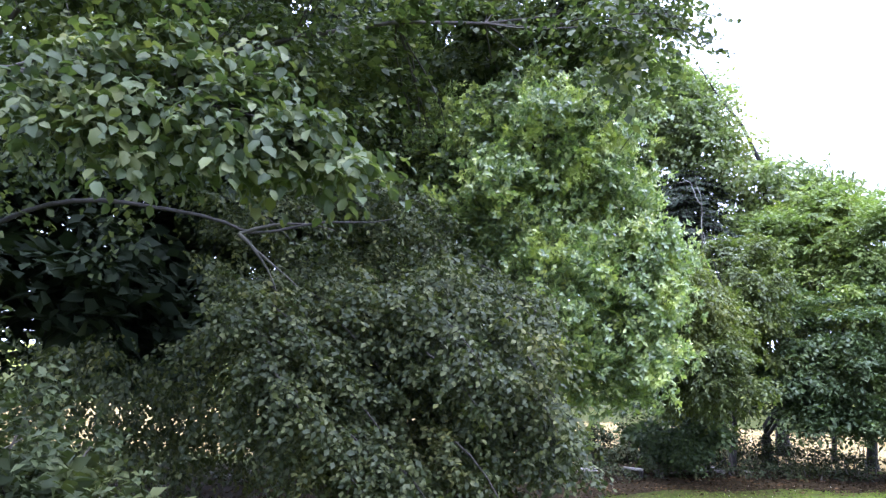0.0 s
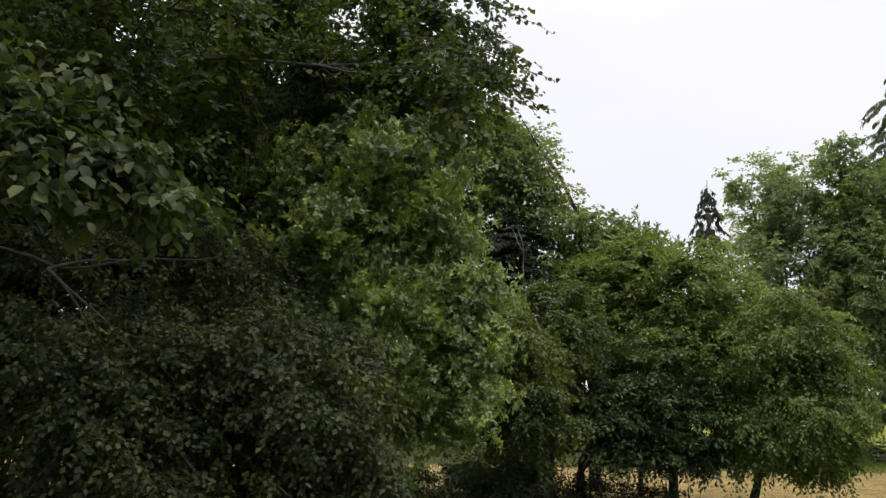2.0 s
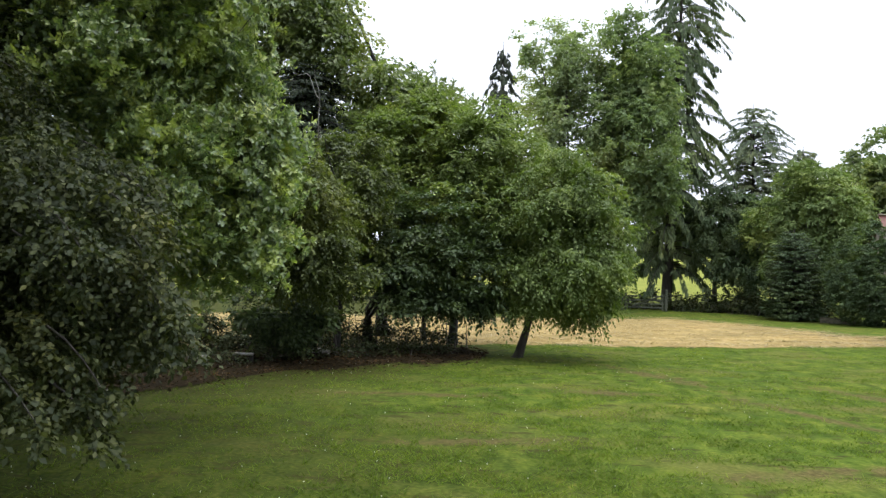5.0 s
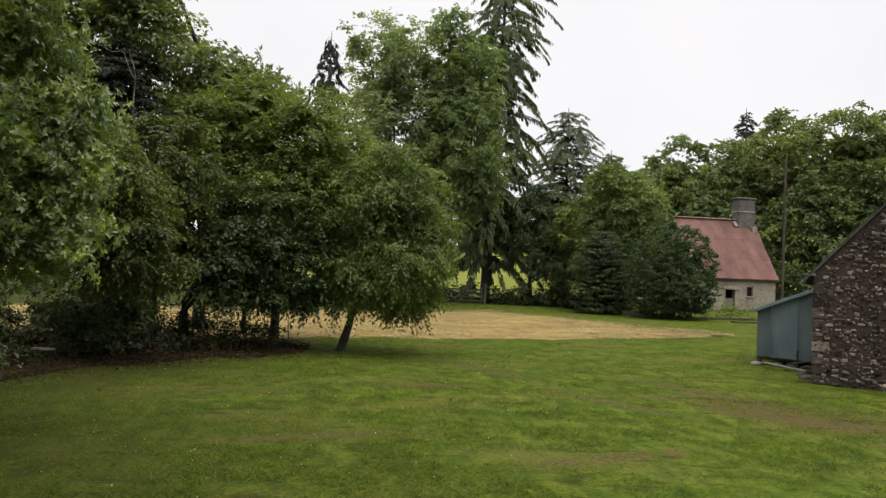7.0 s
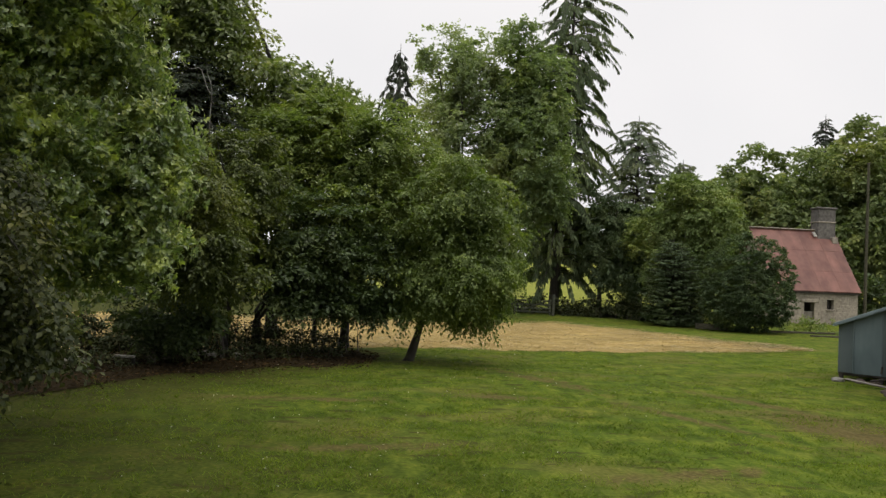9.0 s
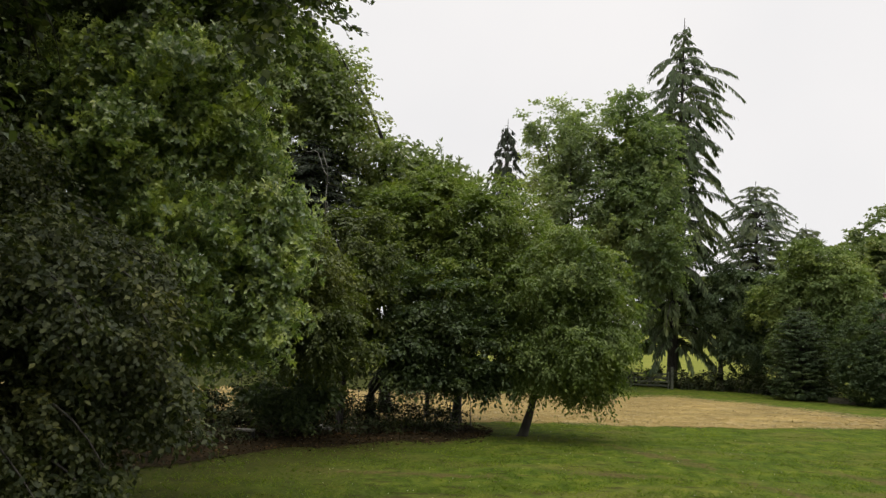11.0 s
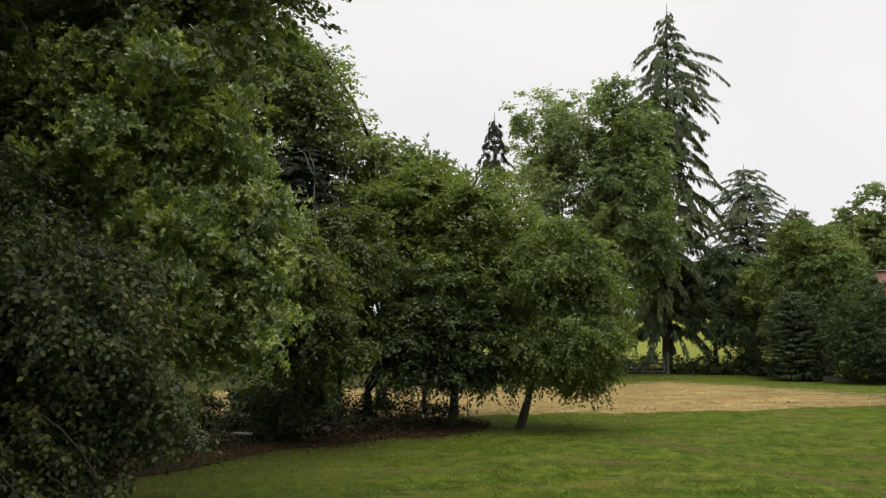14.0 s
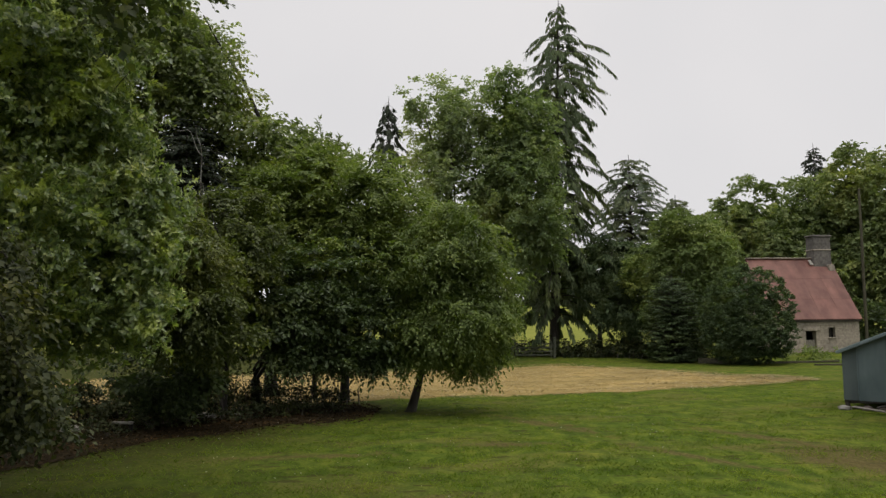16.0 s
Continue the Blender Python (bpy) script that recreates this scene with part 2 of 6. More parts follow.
    trod.inputs["To Min"].default_value, trod.inputs["To Max"].default_value = 0.85, 0.0
    l.new(nwob.outputs[0], trod.inputs["Value"])
    earth = ramp_node(n, l, fine.outputs["Fac"], [(0.3, (0.038, 0.03, 0.011)), (0.55, (0.07, 0.056, 0.021)), (0.75, (0.115, 0.092, 0.04))])
    col = mix_node(n, l, trod.outputs[0], col, earth.outputs[0])
    # thin mossy turf round the shade tree, its shade on the lawn painted in
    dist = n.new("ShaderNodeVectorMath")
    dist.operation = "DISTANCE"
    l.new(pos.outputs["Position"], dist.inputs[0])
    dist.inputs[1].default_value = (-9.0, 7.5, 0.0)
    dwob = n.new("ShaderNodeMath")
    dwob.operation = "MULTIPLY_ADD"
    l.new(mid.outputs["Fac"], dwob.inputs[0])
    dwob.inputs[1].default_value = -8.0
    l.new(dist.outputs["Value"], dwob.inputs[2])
    mossy_shade = n.new("ShaderNodeMapRange")
    mossy_shade.inputs["From Min"].default_value, mossy_shade.inputs["From Max"].default_value = 2.5, 8.0
    mossy_shade.inputs["To Min"].default_value, mossy_shade.inputs["To Max"].default_value = 0.62, 0.0
    l.new(dwob.outputs[0], mossy_shade.inputs["Value"])
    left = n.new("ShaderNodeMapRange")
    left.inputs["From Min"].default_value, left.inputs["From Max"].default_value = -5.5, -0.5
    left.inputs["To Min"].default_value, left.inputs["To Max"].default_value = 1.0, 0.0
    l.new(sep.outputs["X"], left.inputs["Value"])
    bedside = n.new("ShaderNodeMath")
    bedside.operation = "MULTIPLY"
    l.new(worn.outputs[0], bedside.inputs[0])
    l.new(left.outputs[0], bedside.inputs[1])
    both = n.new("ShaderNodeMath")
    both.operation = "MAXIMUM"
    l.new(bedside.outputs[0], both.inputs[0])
    l.new(mossy_shade.outputs[0], both.inputs[1])
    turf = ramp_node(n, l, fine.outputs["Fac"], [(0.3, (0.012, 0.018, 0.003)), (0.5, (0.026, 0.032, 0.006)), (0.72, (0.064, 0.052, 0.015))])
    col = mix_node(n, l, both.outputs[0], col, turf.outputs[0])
    # small bare scrapes between the tussocks, drawn out along the mower's way
    scrape = noise_node(n, l, 3.2, 3.0, None, (0.42, 1.1, 1.0))
    scrape_f = ramp_node(n, l, scrape.outputs["Fac"], [(0.585, (0, 0, 0)), (0.64, (0.75, 0.75, 0.75))])
    col = mix_node(n, l, scrape_f.outputs[0], col, (0.03, 0.028, 0.009))
    # worn streaks left by wheels
    for x, y, way, long, wide in STREAKS:
        local_at = n.new("ShaderNodeMapping")
        local_at.vector_type = "TEXTURE"
        local_at.inputs["Location"].default_value = (x, y, 0)
        local_at.inputs["Rotation"].default_value = (0, 0, radians(way))
        local_at.inputs["Scale"].default_value = (long, wide, 1.0)
        l.new(pos.outputs["Position"], local_at.inputs["Vector"])
        off = n.new("ShaderNodeVectorMath")
        off.operation = "LENGTH"
        l.new(local_at.outputs[0], off.inputs[0])
        ragged = n.new("ShaderNodeMath")
        ragged.operation = "MULTIPLY_ADD"
        l.new(patchy.outputs["Fac"], ragged.inputs[0])
        ragged.inputs[1].default_value = -4.0
        l.new(off.outputs["Value"], ragged.inputs[2])
        streak = n.new("ShaderNodeMapRange")
        streak.inputs["From Min"].default_value, streak.inputs["From Max"].default_value = -1.7, -0.8
        streak.inputs["To Min"].default_value, streak.inputs["To Max"].default_value = 0.85, 0.0
        l.new(ragged.outputs[0], streak.inputs["Value"])
        col = mix_node(n, l, streak.outputs[0], col, earth.outputs[0])
    # beyond the garden: paler grazed meadow
    far = n.new("ShaderNodeMapRange")
    far.inputs["From Min"].default_value, far.inputs["From Max"].default_value = 66.0, 74.0
    l.new(sep.outputs["Y"], far.inputs["Value"])
    meadow = ramp_node(n, l, mid.outputs["Fac"], [(0.3, (0.118, 0.132, 0.024)), (0.7, (0.16, 0.168, 0.036))])
    col = mix_node(n, l, far.outputs[0], col, meadow.outputs[0])
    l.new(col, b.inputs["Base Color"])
    b.inputs["Specular IOR Level"].default_value = 0.03
    bump(n, l, patchy.outputs["Fac"], b, 0.6, 0.12)
    return m


def plain_mat(name, stops, scale=6.0, rough=0.85, metal=0.0, strength=0.4, dist=0.01, stretch=None, per_object=0.0, big=0.7, island=False):
    """A surface of two scales of variation; per_object adds a shade of its own to every piece."""
    m, n, l, b = make(name, rough)
    t1 = noise_node(n, l, scale, 6.0, None, stretch)
    t2 = noise_node(n, l, big, 3.0)
    c = ramp_node(n, l, t1.outputs["Fac"], stops)
    s = ramp_node(n, l, t2.outputs["Fac"], [(0.3, (0.8, 0.8, 0.8)), (0.7, (1.18, 1.16, 1.14))])
    col = mix_node(n, l, 1.0, c.outputs[0], s.outputs[0], "MULTIPLY")
    if per_object:
        oi = n.new("ShaderNodeObjectInfo")
        lo, hi = 1 - per_object, 1 + per_object
        if island:
            oi = n.new("ShaderNodeNewGeometry")
        v = ramp_node(n, l, oi.outputs["Random Per Island" if island else "Random"], [(0.0, (lo, lo, lo)), (0.8, (1, 1, 1)), (0.93, (1 + 0.6 * per_object,) * 3), (1.0, (1 + 2.2 * per_object,) * 3)])
        col = mix_node(n, l, 1.0, col, v.outputs[0], "MULTIPLY")
    l.new(col, b.inputs["Base Color"])
    b.inputs["Metallic"].default_value = metal
    b.inputs["Specular IOR Level"].default_value = 0.5 if metal else 0.2
    bump(n, l, t1.outputs["Fac"], b, strength, dist)
    return m


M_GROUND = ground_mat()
M_HAY = plain_mat("cut_hay", [(0.3, (0.108, 0.077, 0.027)), (0.5, (0.195, 0.145, 0.056)), (0.7, (0.3, 0.232, 0.102))], 3.0, 0.95, 0, 0.8, 0.06, (0.4, 2.2, 1.0), 0, 0.35)
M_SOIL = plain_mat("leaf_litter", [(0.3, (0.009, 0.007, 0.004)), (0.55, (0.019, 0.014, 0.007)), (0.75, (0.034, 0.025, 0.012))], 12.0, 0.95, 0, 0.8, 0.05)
for dull in (M_HAY, M_SOIL):
    dull.node_tree.nodes["Principled BSDF"].inputs["Specular IOR Level"].default_value = 0.02
M_STONE = plain_mat("barn_stone", [(0.3, (0.064, 0.05, 0.041)), (0.6, (0.112, 0.091, 0.076)), (0.8, (0.195, 0.166, 0.143))], 16.0, 0.9, 0, 0.6, 0.02, None, 0.8)
M_STONES = plain_mat("barn_rubble", [(0.3, (0.064, 0.05, 0.041)), (0.6, (0.112, 0.091, 0.076)), (0.8, (0.195, 0.166, 0.143))], 16.0, 0.9, 0, 0.6, 0.02, None, 0.85, 0.7, True)
PALE = [(0.3, (0.15, 0.13, 0.11)), (0.6, (0.24, 0.215, 0.19)), (0.8, (0.36, 0.33, 0.3))]
M_STONEPALE = plain_mat("barn_pale_stone", PALE, 16.0, 0.9, 0, 0.6, 0.02, None, 0.4)
M_PALESTONES = plain_mat("barn_pale_rubble", PALE, 16.0, 0.9, 0, 0.6, 0.02, None, 0.5, 0.7, True)
M_SHEETDARK = plain_mat("dark_grey_sheet", [(0.3, (0.075, 0.1, 0.105)), (0.7, (0.12, 0.15, 0.155))], 2.5, 0.55, 0.2, 0.15, 0.005, (1, 1, 0.3), 0.2)
M_GATEWOOD = plain_mat("mossy_wood", [(0.3, (0.045, 0.052, 0.035)), (0.7, (0.105, 0.11, 0.085))], 10.0, 0.9, 0, 0.5, 0.01, (4, 1, 1), 0.2)
M_MORTAR = plain_mat("barn_mortar", [(0.3, (0.04, 0.027, 0.022)), (0.7, (0.078, 0.054, 0.044))], 10.0, 0.95, 0, 0.7, 0.02)
M_PALESTONE = plain_mat("house_stone", [(0.3, (0.20, 0.175, 0.14)), (0.7, (0.32, 0.285, 0.235))], 5.0, 0.9, 0, 0.5, 0.02, None, 0.07)
M_HOUSEMORTAR = plain_mat("house_mortar", [(0.3, (0.19, 0.165, 0.132)), (0.7, (0.3, 0.268, 0.22))], 5.0, 0.95)
M_CHIMNEY = plain_mat("chimney_stone", [(0.3, (0.07, 0.065, 0.06)), (0.7, (0.15, 0.14, 0.13))], 5.0, 0.9, 0, 0.5, 0.02, None, 0.3)
M_REDROOF = plain_mat("red_sheet_roof", [(0.3, (0.105, 0.045, 0.036)), (0.7, (0.158, 0.075, 0.059))], 1.5, 0.6, 0, 0.15, 0.01, (1, 1, 0.35), 0.12)
M_SLATE = plain_mat("slate", [(0.3, (0.08, 0.078, 0.074)), (0.7, (0.18, 0.172, 0.16))], 8.0, 0.75, 0, 0.4, 0.01, None, 0.3)
M_SHEET = plain_mat("blue_grey_sheet", [(0.3, (0.115, 0.16, 0.17)), (0.7, (0.19, 0.24, 0.25))], 2.5, 0.5, 0.25, 0.15, 0.005, (1, 1, 0.3), 0.3)
M_WOOD = plain_mat("weathered_wood", [(0.3, (0.11, 0.10, 0.085)), (0.7, (0.24, 0.22, 0.19))], 10.0, 0.85, 0, 0.5, 0.01, (1, 1, 4), 0.2)
M_POLE = plain_mat("pole_wood", [(0.3, (0.042, 0.04, 0.026)), (0.7, (0.085, 0.08, 0.055))], 8.0, 0.9)
M_DARKWOOD = plain_mat("dark_wood", [(0.3, (0.035, 0.03, 0.026)), (0.7, (0.08, 0.07, 0.06))], 8.0, 0.85)
M_PALEROCK = plain_mat("pale_rock", [(0.3, (0.13, 0.125, 0.11)), (0.7, (0.27, 0.26, 0.235))], 8.0, 0.9)
M_GREYROCK = plain_mat("grey_rock", [(0.3, (0.09, 0.085, 0.075)), (0.7, (0.19, 0.18, 0.16))], 8.0, 0.9)
# near black standing for unlit places: window opening, room floor, under the slab
M_DARK = plain_mat("unlit_black", [(0.3, (0.012, 0.011, 0.01)), (0.7, (0.022, 0.02, 0.018))], 4.0, 0.95)
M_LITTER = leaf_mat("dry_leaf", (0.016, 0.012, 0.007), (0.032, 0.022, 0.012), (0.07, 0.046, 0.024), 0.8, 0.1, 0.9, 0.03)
M_PETAL = plain_mat("clover_petal", [(0.3, (0.38, 0.38, 0.34)), (0.7, (0.55, 0.55, 0.5))], 30.0, 0.8)

# ---- helpers of this scene ----
rng = np.random.default_rng(7)


def gz(x, y):
    """Height of the ground: flat garden, then a slope that rises behind it."""
    s = np.maximum(0.0, np.asarray(y, float) - 50.0)
    z = np.where(s < 20, 0.0015 * s * s, 0.6 + 0.06 * (s - 20))
    z = np.where(s > 150, 8.4 + 0.006 * (s - 150), z)
    return z


def polar(az, r):
    return r * math.sin(radians(az)), r * math.cos(radians(az))


def sph(az, el, r):
    """A place seen from the eye: azimuth and elevation in degrees, level distance in metres."""
    x, y = polar(az, r)
    return np.array([x, y, 2.6 + r * math.tan(radians(el))])


def unit(v):
    return v / np.maximum(1e-9, np.linalg.norm(v, axis=-1, keepdims=True))


def np_mesh(name, verts, faces, smooth=False):
    """A mesh from arrays; faces all with the same count of corners."""
    me = bpy.data.meshes.new(name)
    verts, faces = np.asarray(verts, np.float32), np.asarray(faces, np.int32)
    k = faces.shape[1]
    me.vertices.add(len(verts))
    me.vertices.foreach_set("co", verts.ravel())
    me.loops.add(faces.size)
    me.loops.foreach_set("vertex_index", faces.ravel())
    me.polygons.add(len(faces))
    me.polygons.foreach_set("loop_start", np.arange(0, faces.size, k, dtype=np.int32))
    me.polygons.foreach_set("loop_total", np.full(len(faces), k, np.int32))
    if smooth:
        me.polygons.foreach_set("use_smooth", np.ones(len(faces), bool))
    me.update(calc_edges=True)
    return me


def thing(name, at, label, category, group="", kind="", turn=0.0):
    """An Empty at a thing's base, to carry its parts."""
    ob = new(name)
    ob.matrix_world = pose(at[0], at[1], at[2], 0, 0, turn)
    ob.empty_display_size = 0.2
    return tagged(ob, label, category, group, kind)


def part(name, data, material, parent=None, label=""):
    """Links a bmesh or mesh as one object under a thing or a part, in the thing's own coordinates."""
    if isinstance(data, bmesh.types.BMesh):
        me = bpy.data.meshes.new(name)
        bmesh.ops.recalc_face_normals(data, faces=data.faces)
        data.to_mesh(me)
        data.free()
    else:
        me = data
    if material is not None and not me.materials:
        me.materials.append(material)
    ob = new(name, me)
    ob.parent = parent
    if label:
        ob["label"] = label
    return ob


def box(size, at=(0, 0, 0), turn=(0, 0, 0), bevel=0.0, bm=None, jitter=0.0):
    """A box in a bmesh, bevelled and a little uneven."""
    bm = bm or bmesh.new()
    made = bmesh.ops.create_cube(bm, size=1.0)["verts"]
    for v in made:
        v.co = Vector([v.co[i] * size[i] + (random.uniform(-jitter, jitter) if jitter else 0) for i in range(3)])
    if bevel:
        edges = {e for v in made for e in v.link_edges}
        out = bmesh.ops.bevel(bm, geom=list(edges), offset=bevel, segments=1, affect="EDGES")
        made = list({v for f in out["faces"] for v in f.verts} | {v for v in made if v.is_valid})
    bmesh.ops.transform(bm, matrix=pose(*at, *turn), verts=made)
    return bm


def tube(lines, sides=7):
    """Tubes along lines of (points, radii): arrays of places and of radii."""
    V, F, o = [], [], 0
    ang = np.linspace(0, 2 * np.pi, sides, endpoint=False)
    for pts, rad in lines:
        pts, rad = np.asarray(pts, float), np.asarray(rad, float)
        d = unit(np.gradient(pts, axis=0))
        ref = np.where(np.abs(d[:, 2:3]) > 0.9, np.array([[1.0, 0, 0]]), np.array([[0, 0, 1.0]]))
        u = unit(np.cross(d, ref))
        w = np.cross(d, u)
        ring = pts[:, None] + rad[:, None, None] * (np.cos(ang)[None, :, None] * u[:, None] + np.sin(ang)[None, :, None] * w[:, None])
        V.append(ring.reshape(-1, 3))
        n = len(pts)
        a = (np.arange(n - 1)[:, None] * sides + np.arange(sides)[None]).ravel()
        b = (np.arange(n - 1)[:, None] * sides + (np.arange(sides)[None] + 1) % sides).ravel()
        F.append(np.stack([a, b, b + sides, a + sides], -1) + o)
        o += n * sides
    return np.concatenate(V), np.concatenate(F)


def bend(a, b, sag, n=7, wob=0.06):
    """A crooked line from a to b, arched by sag."""
    a, b = np.asarray(a, float), np.asarray(b, float)
    t = np.linspace(0, 1, n)[:, None]
    p = a + (b - a) * t
    p[:, 2] += sag * (4 * t * (1 - t))[:, 0]
    amp = wob * np.linalg.norm(b - a) * 0.6
    for k in (1, 2, 3):
        p += np.sin(np.pi * k * t) * rng.normal(0, amp / k, (1, 3))
    return p


def leaf_arrays(P, D, N, length, width, fold=0.25, rich=False):
    """Leaves with base at P, along D, facing N: each a folded blade of two (or, rich, six) triangles."""
    D = unit(D)
    S = unit(np.cross(D, N))
    N = np.cross(S, D)
    L, W = length[:, None], width[:, None]
    if not rich:
        v = np.stack([P, P + D * L * 0.48 + S * W * 0.5 + N * W * fold, P + D * L, P + D * L * 0.48 - S * W * 0.5 + N * W * fold], 1)
        f = np.array([[0, 1, 2], [0, 2, 3]])
    else:
        bow = N * L * 0.10
        v = np.stack([P, P + D * L * 0.25 + S * W * 0.46 + N * W * fold, P + D * L * 0.72 + S * W * 0.45 + N * W * fold + bow * 0.2, P + D * L - bow,
                      P + D * L * 0.72 - S * W * 0.45 + N * W * fold + bow * 0.2, P + D * L * 0.25 - S * W * 0.46 + N * W * fold, P + D * L * 0.5 + bow * 0.4], 1)
        f = np.array([[0, 1, 6], [1, 2, 6], [2, 3, 6], [3, 4, 6], [4, 5, 6], [5, 0, 6]])
    k = v.shape[1]
    F = (np.arange(len(P))[:, None, None] * k + f[None]).reshape(-1, 3)
    return v.reshape(-1, 3), F


def foliage(centres, out, cr, sprigs, per, leaf, aspect, droop=0.25, flat=0.6, rich=False, spread=1.0, sz_var=0.3, face_up=0.75, wild=0.42, tuft=0.0):
    """Sprays of leaves about clump centres. out: which way each clump grows. cr: a clump's reach."""
    n = len(centres)
    m = n * sprigs
    c = np.repeat(centres, sprigs, 0)
    o = np.repeat(out, sprigs, 0)
    d = unit(o * 0.55 + rng.normal(0, 0.62, (m, 3)) * np.array([1, 1, flat]) * spread)
    ln = cr * rng.uniform(0.55, 1.15, (m, 1))
    start = c + rng.normal(0, 0.28, (m, 3)) * cr * np.array([1, 1, flat])
    t = np.linspace(0.08 + 0.75 * tuft, 1.0, per)[None, :, None]
    pos = start[:, None] + d[:, None] * ln[:, None] * t + np.array([0, 0, -1.0]) * (droop * ln[:, None]) * t ** 2
    tang = unit(d[:, None] + np.array([0, 0, -2.0]) * droop * t)
    tang = np.broadcast_to(tang, pos.shape)
    side = np.where((np.arange(per) % 2 == 0)[None, :, None], 1.0, -1.0) * unit(np.cross(tang, np.array([0, 0, 1.0])) + 1e-4)
    k = m * per
    D = unit((tang * 0.7 + side * 0.8 * (1 - tuft)).reshape(-1, 3) + rng.normal(0, 0.38 + 0.35 * tuft, (k, 3)) + np.array([0, 0, -droop * 0.8]))
    if tuft > 0.5:
        # leaves in stars round the tips of the twigs
        T = tang.reshape(-1, 3)
        q1 = unit(np.cross(T, np.array([0.2, 0.1, 1.0])) + 1e-4)
        q2 = np.cross(T, q1)
        turn = np.tile(np.arange(per) * 2.4, m) + np.repeat(rng.uniform(0, 6.28, m), per) + rng.normal(0, 0.25, k)
        D = unit(T * 0.45 + q1 * np.cos(turn)[:, None] + q2 * np.sin(turn)[:, None] + rng.normal(0, 0.15, (k, 3)))
    N = unit(np.array([0, 0, face_up * (1 - 0.6 * (tuft > 0.5))]) + (0.35 + 0.9 * (tuft > 0.5)) * np.repeat(d, per, 0) + rng.normal(0, wild * (1 - 0.4 * (tuft > 0.5)), (k, 3)))
    P = pos.reshape(-1, 3) + rng.normal(0, 0.12, (k, 3)) * leaf
    L = leaf * rng.uniform(1 - sz_var, 1 + sz_var, k)
    return leaf_arrays(P, D, N, L, L * aspect, 0.18, rich)


def lobes_to_clumps(lobes, dens, inner=0.5, rough=0.22, arms=0.0):
    """Clump centres through ellipsoid lobes (x, y, z, rx, ry, rz), most of them near the outside. dens: clumps for a lobe of 1 m.
    arms: share of the clumps that gather along boughs, with gaps between them."""
    C, O = [], []
    for x, y, z, rx, ry, rz in lobes:
        n = max(4, int(dens * (rx * ry + rx * rz + ry * rz) / 3))
        u = unit(rng.normal(0, 1, (n, 3)))
        ends = unit(rng.normal(0, 1, (max(5, n // 7), 3)))
        pick = rng.integers(0, len(ends), n)
        on = rng.random(n) < arms
        reach = rng.uniform(0.78, 1.18, len(ends))[pick]
        u = np.where(on[:, None], unit(ends[pick] + rng.normal(0, 0.13, (n, 3))), u)
        bump_r = np.array([noise.noise(Vector(k * 2.3 + np.array([x, y, z]))) for k in u])
        r = (inner + (1 - inner) * rng.random(n) ** 0.45) * (1 + rough * 1.6 * bump_r + rng.normal(0, rough * 0.25, n))
        r = r * np.where(rng.random(n) < 0.12, rng.uniform(1.03, 1.0 + min(1.2 * rough, 0.75 / max(rx, ry, rz)), n), 1.0)
        r = np.where(on, (inner + (1 - inner) * rng.random(n) ** 0.6) * reach * (1 + rough * 0.8 * bump_r), r)
        r = np.minimum(r, 1.0 + 0.55 / max(rx, ry, rz, 1.0))
        C.append(np.array([x, y, z]) + u * r[:, None] * np.array([rx, ry, rz]))
        O.append(unit(u * np.array([1 / rx, 1 / ry, 1 / rz])))
    return np.concatenate(C), np.concatenate(O)


def knobs(lobes, n):
    """Smaller lobes that stand out of the larger ones and break their outline."""
    out = []
    for x, y, z, a, b, c in lobes:
        m = int(round(n * min(1.6, max(0.5, a / 1.4))))
        for u in unit(rng.normal(0, 1, (m, 3)) + np.array([0, -0.25, 0.35])):
            s = rng.uniform(0.24, 0.42)
            out.append((x + u[0] * a * 0.84, y + u[1] * b * 0.84, z + u[2] * c * 0.84, a * s * 1.15, b * s * 1.15, c * s * 0.8))
    return out


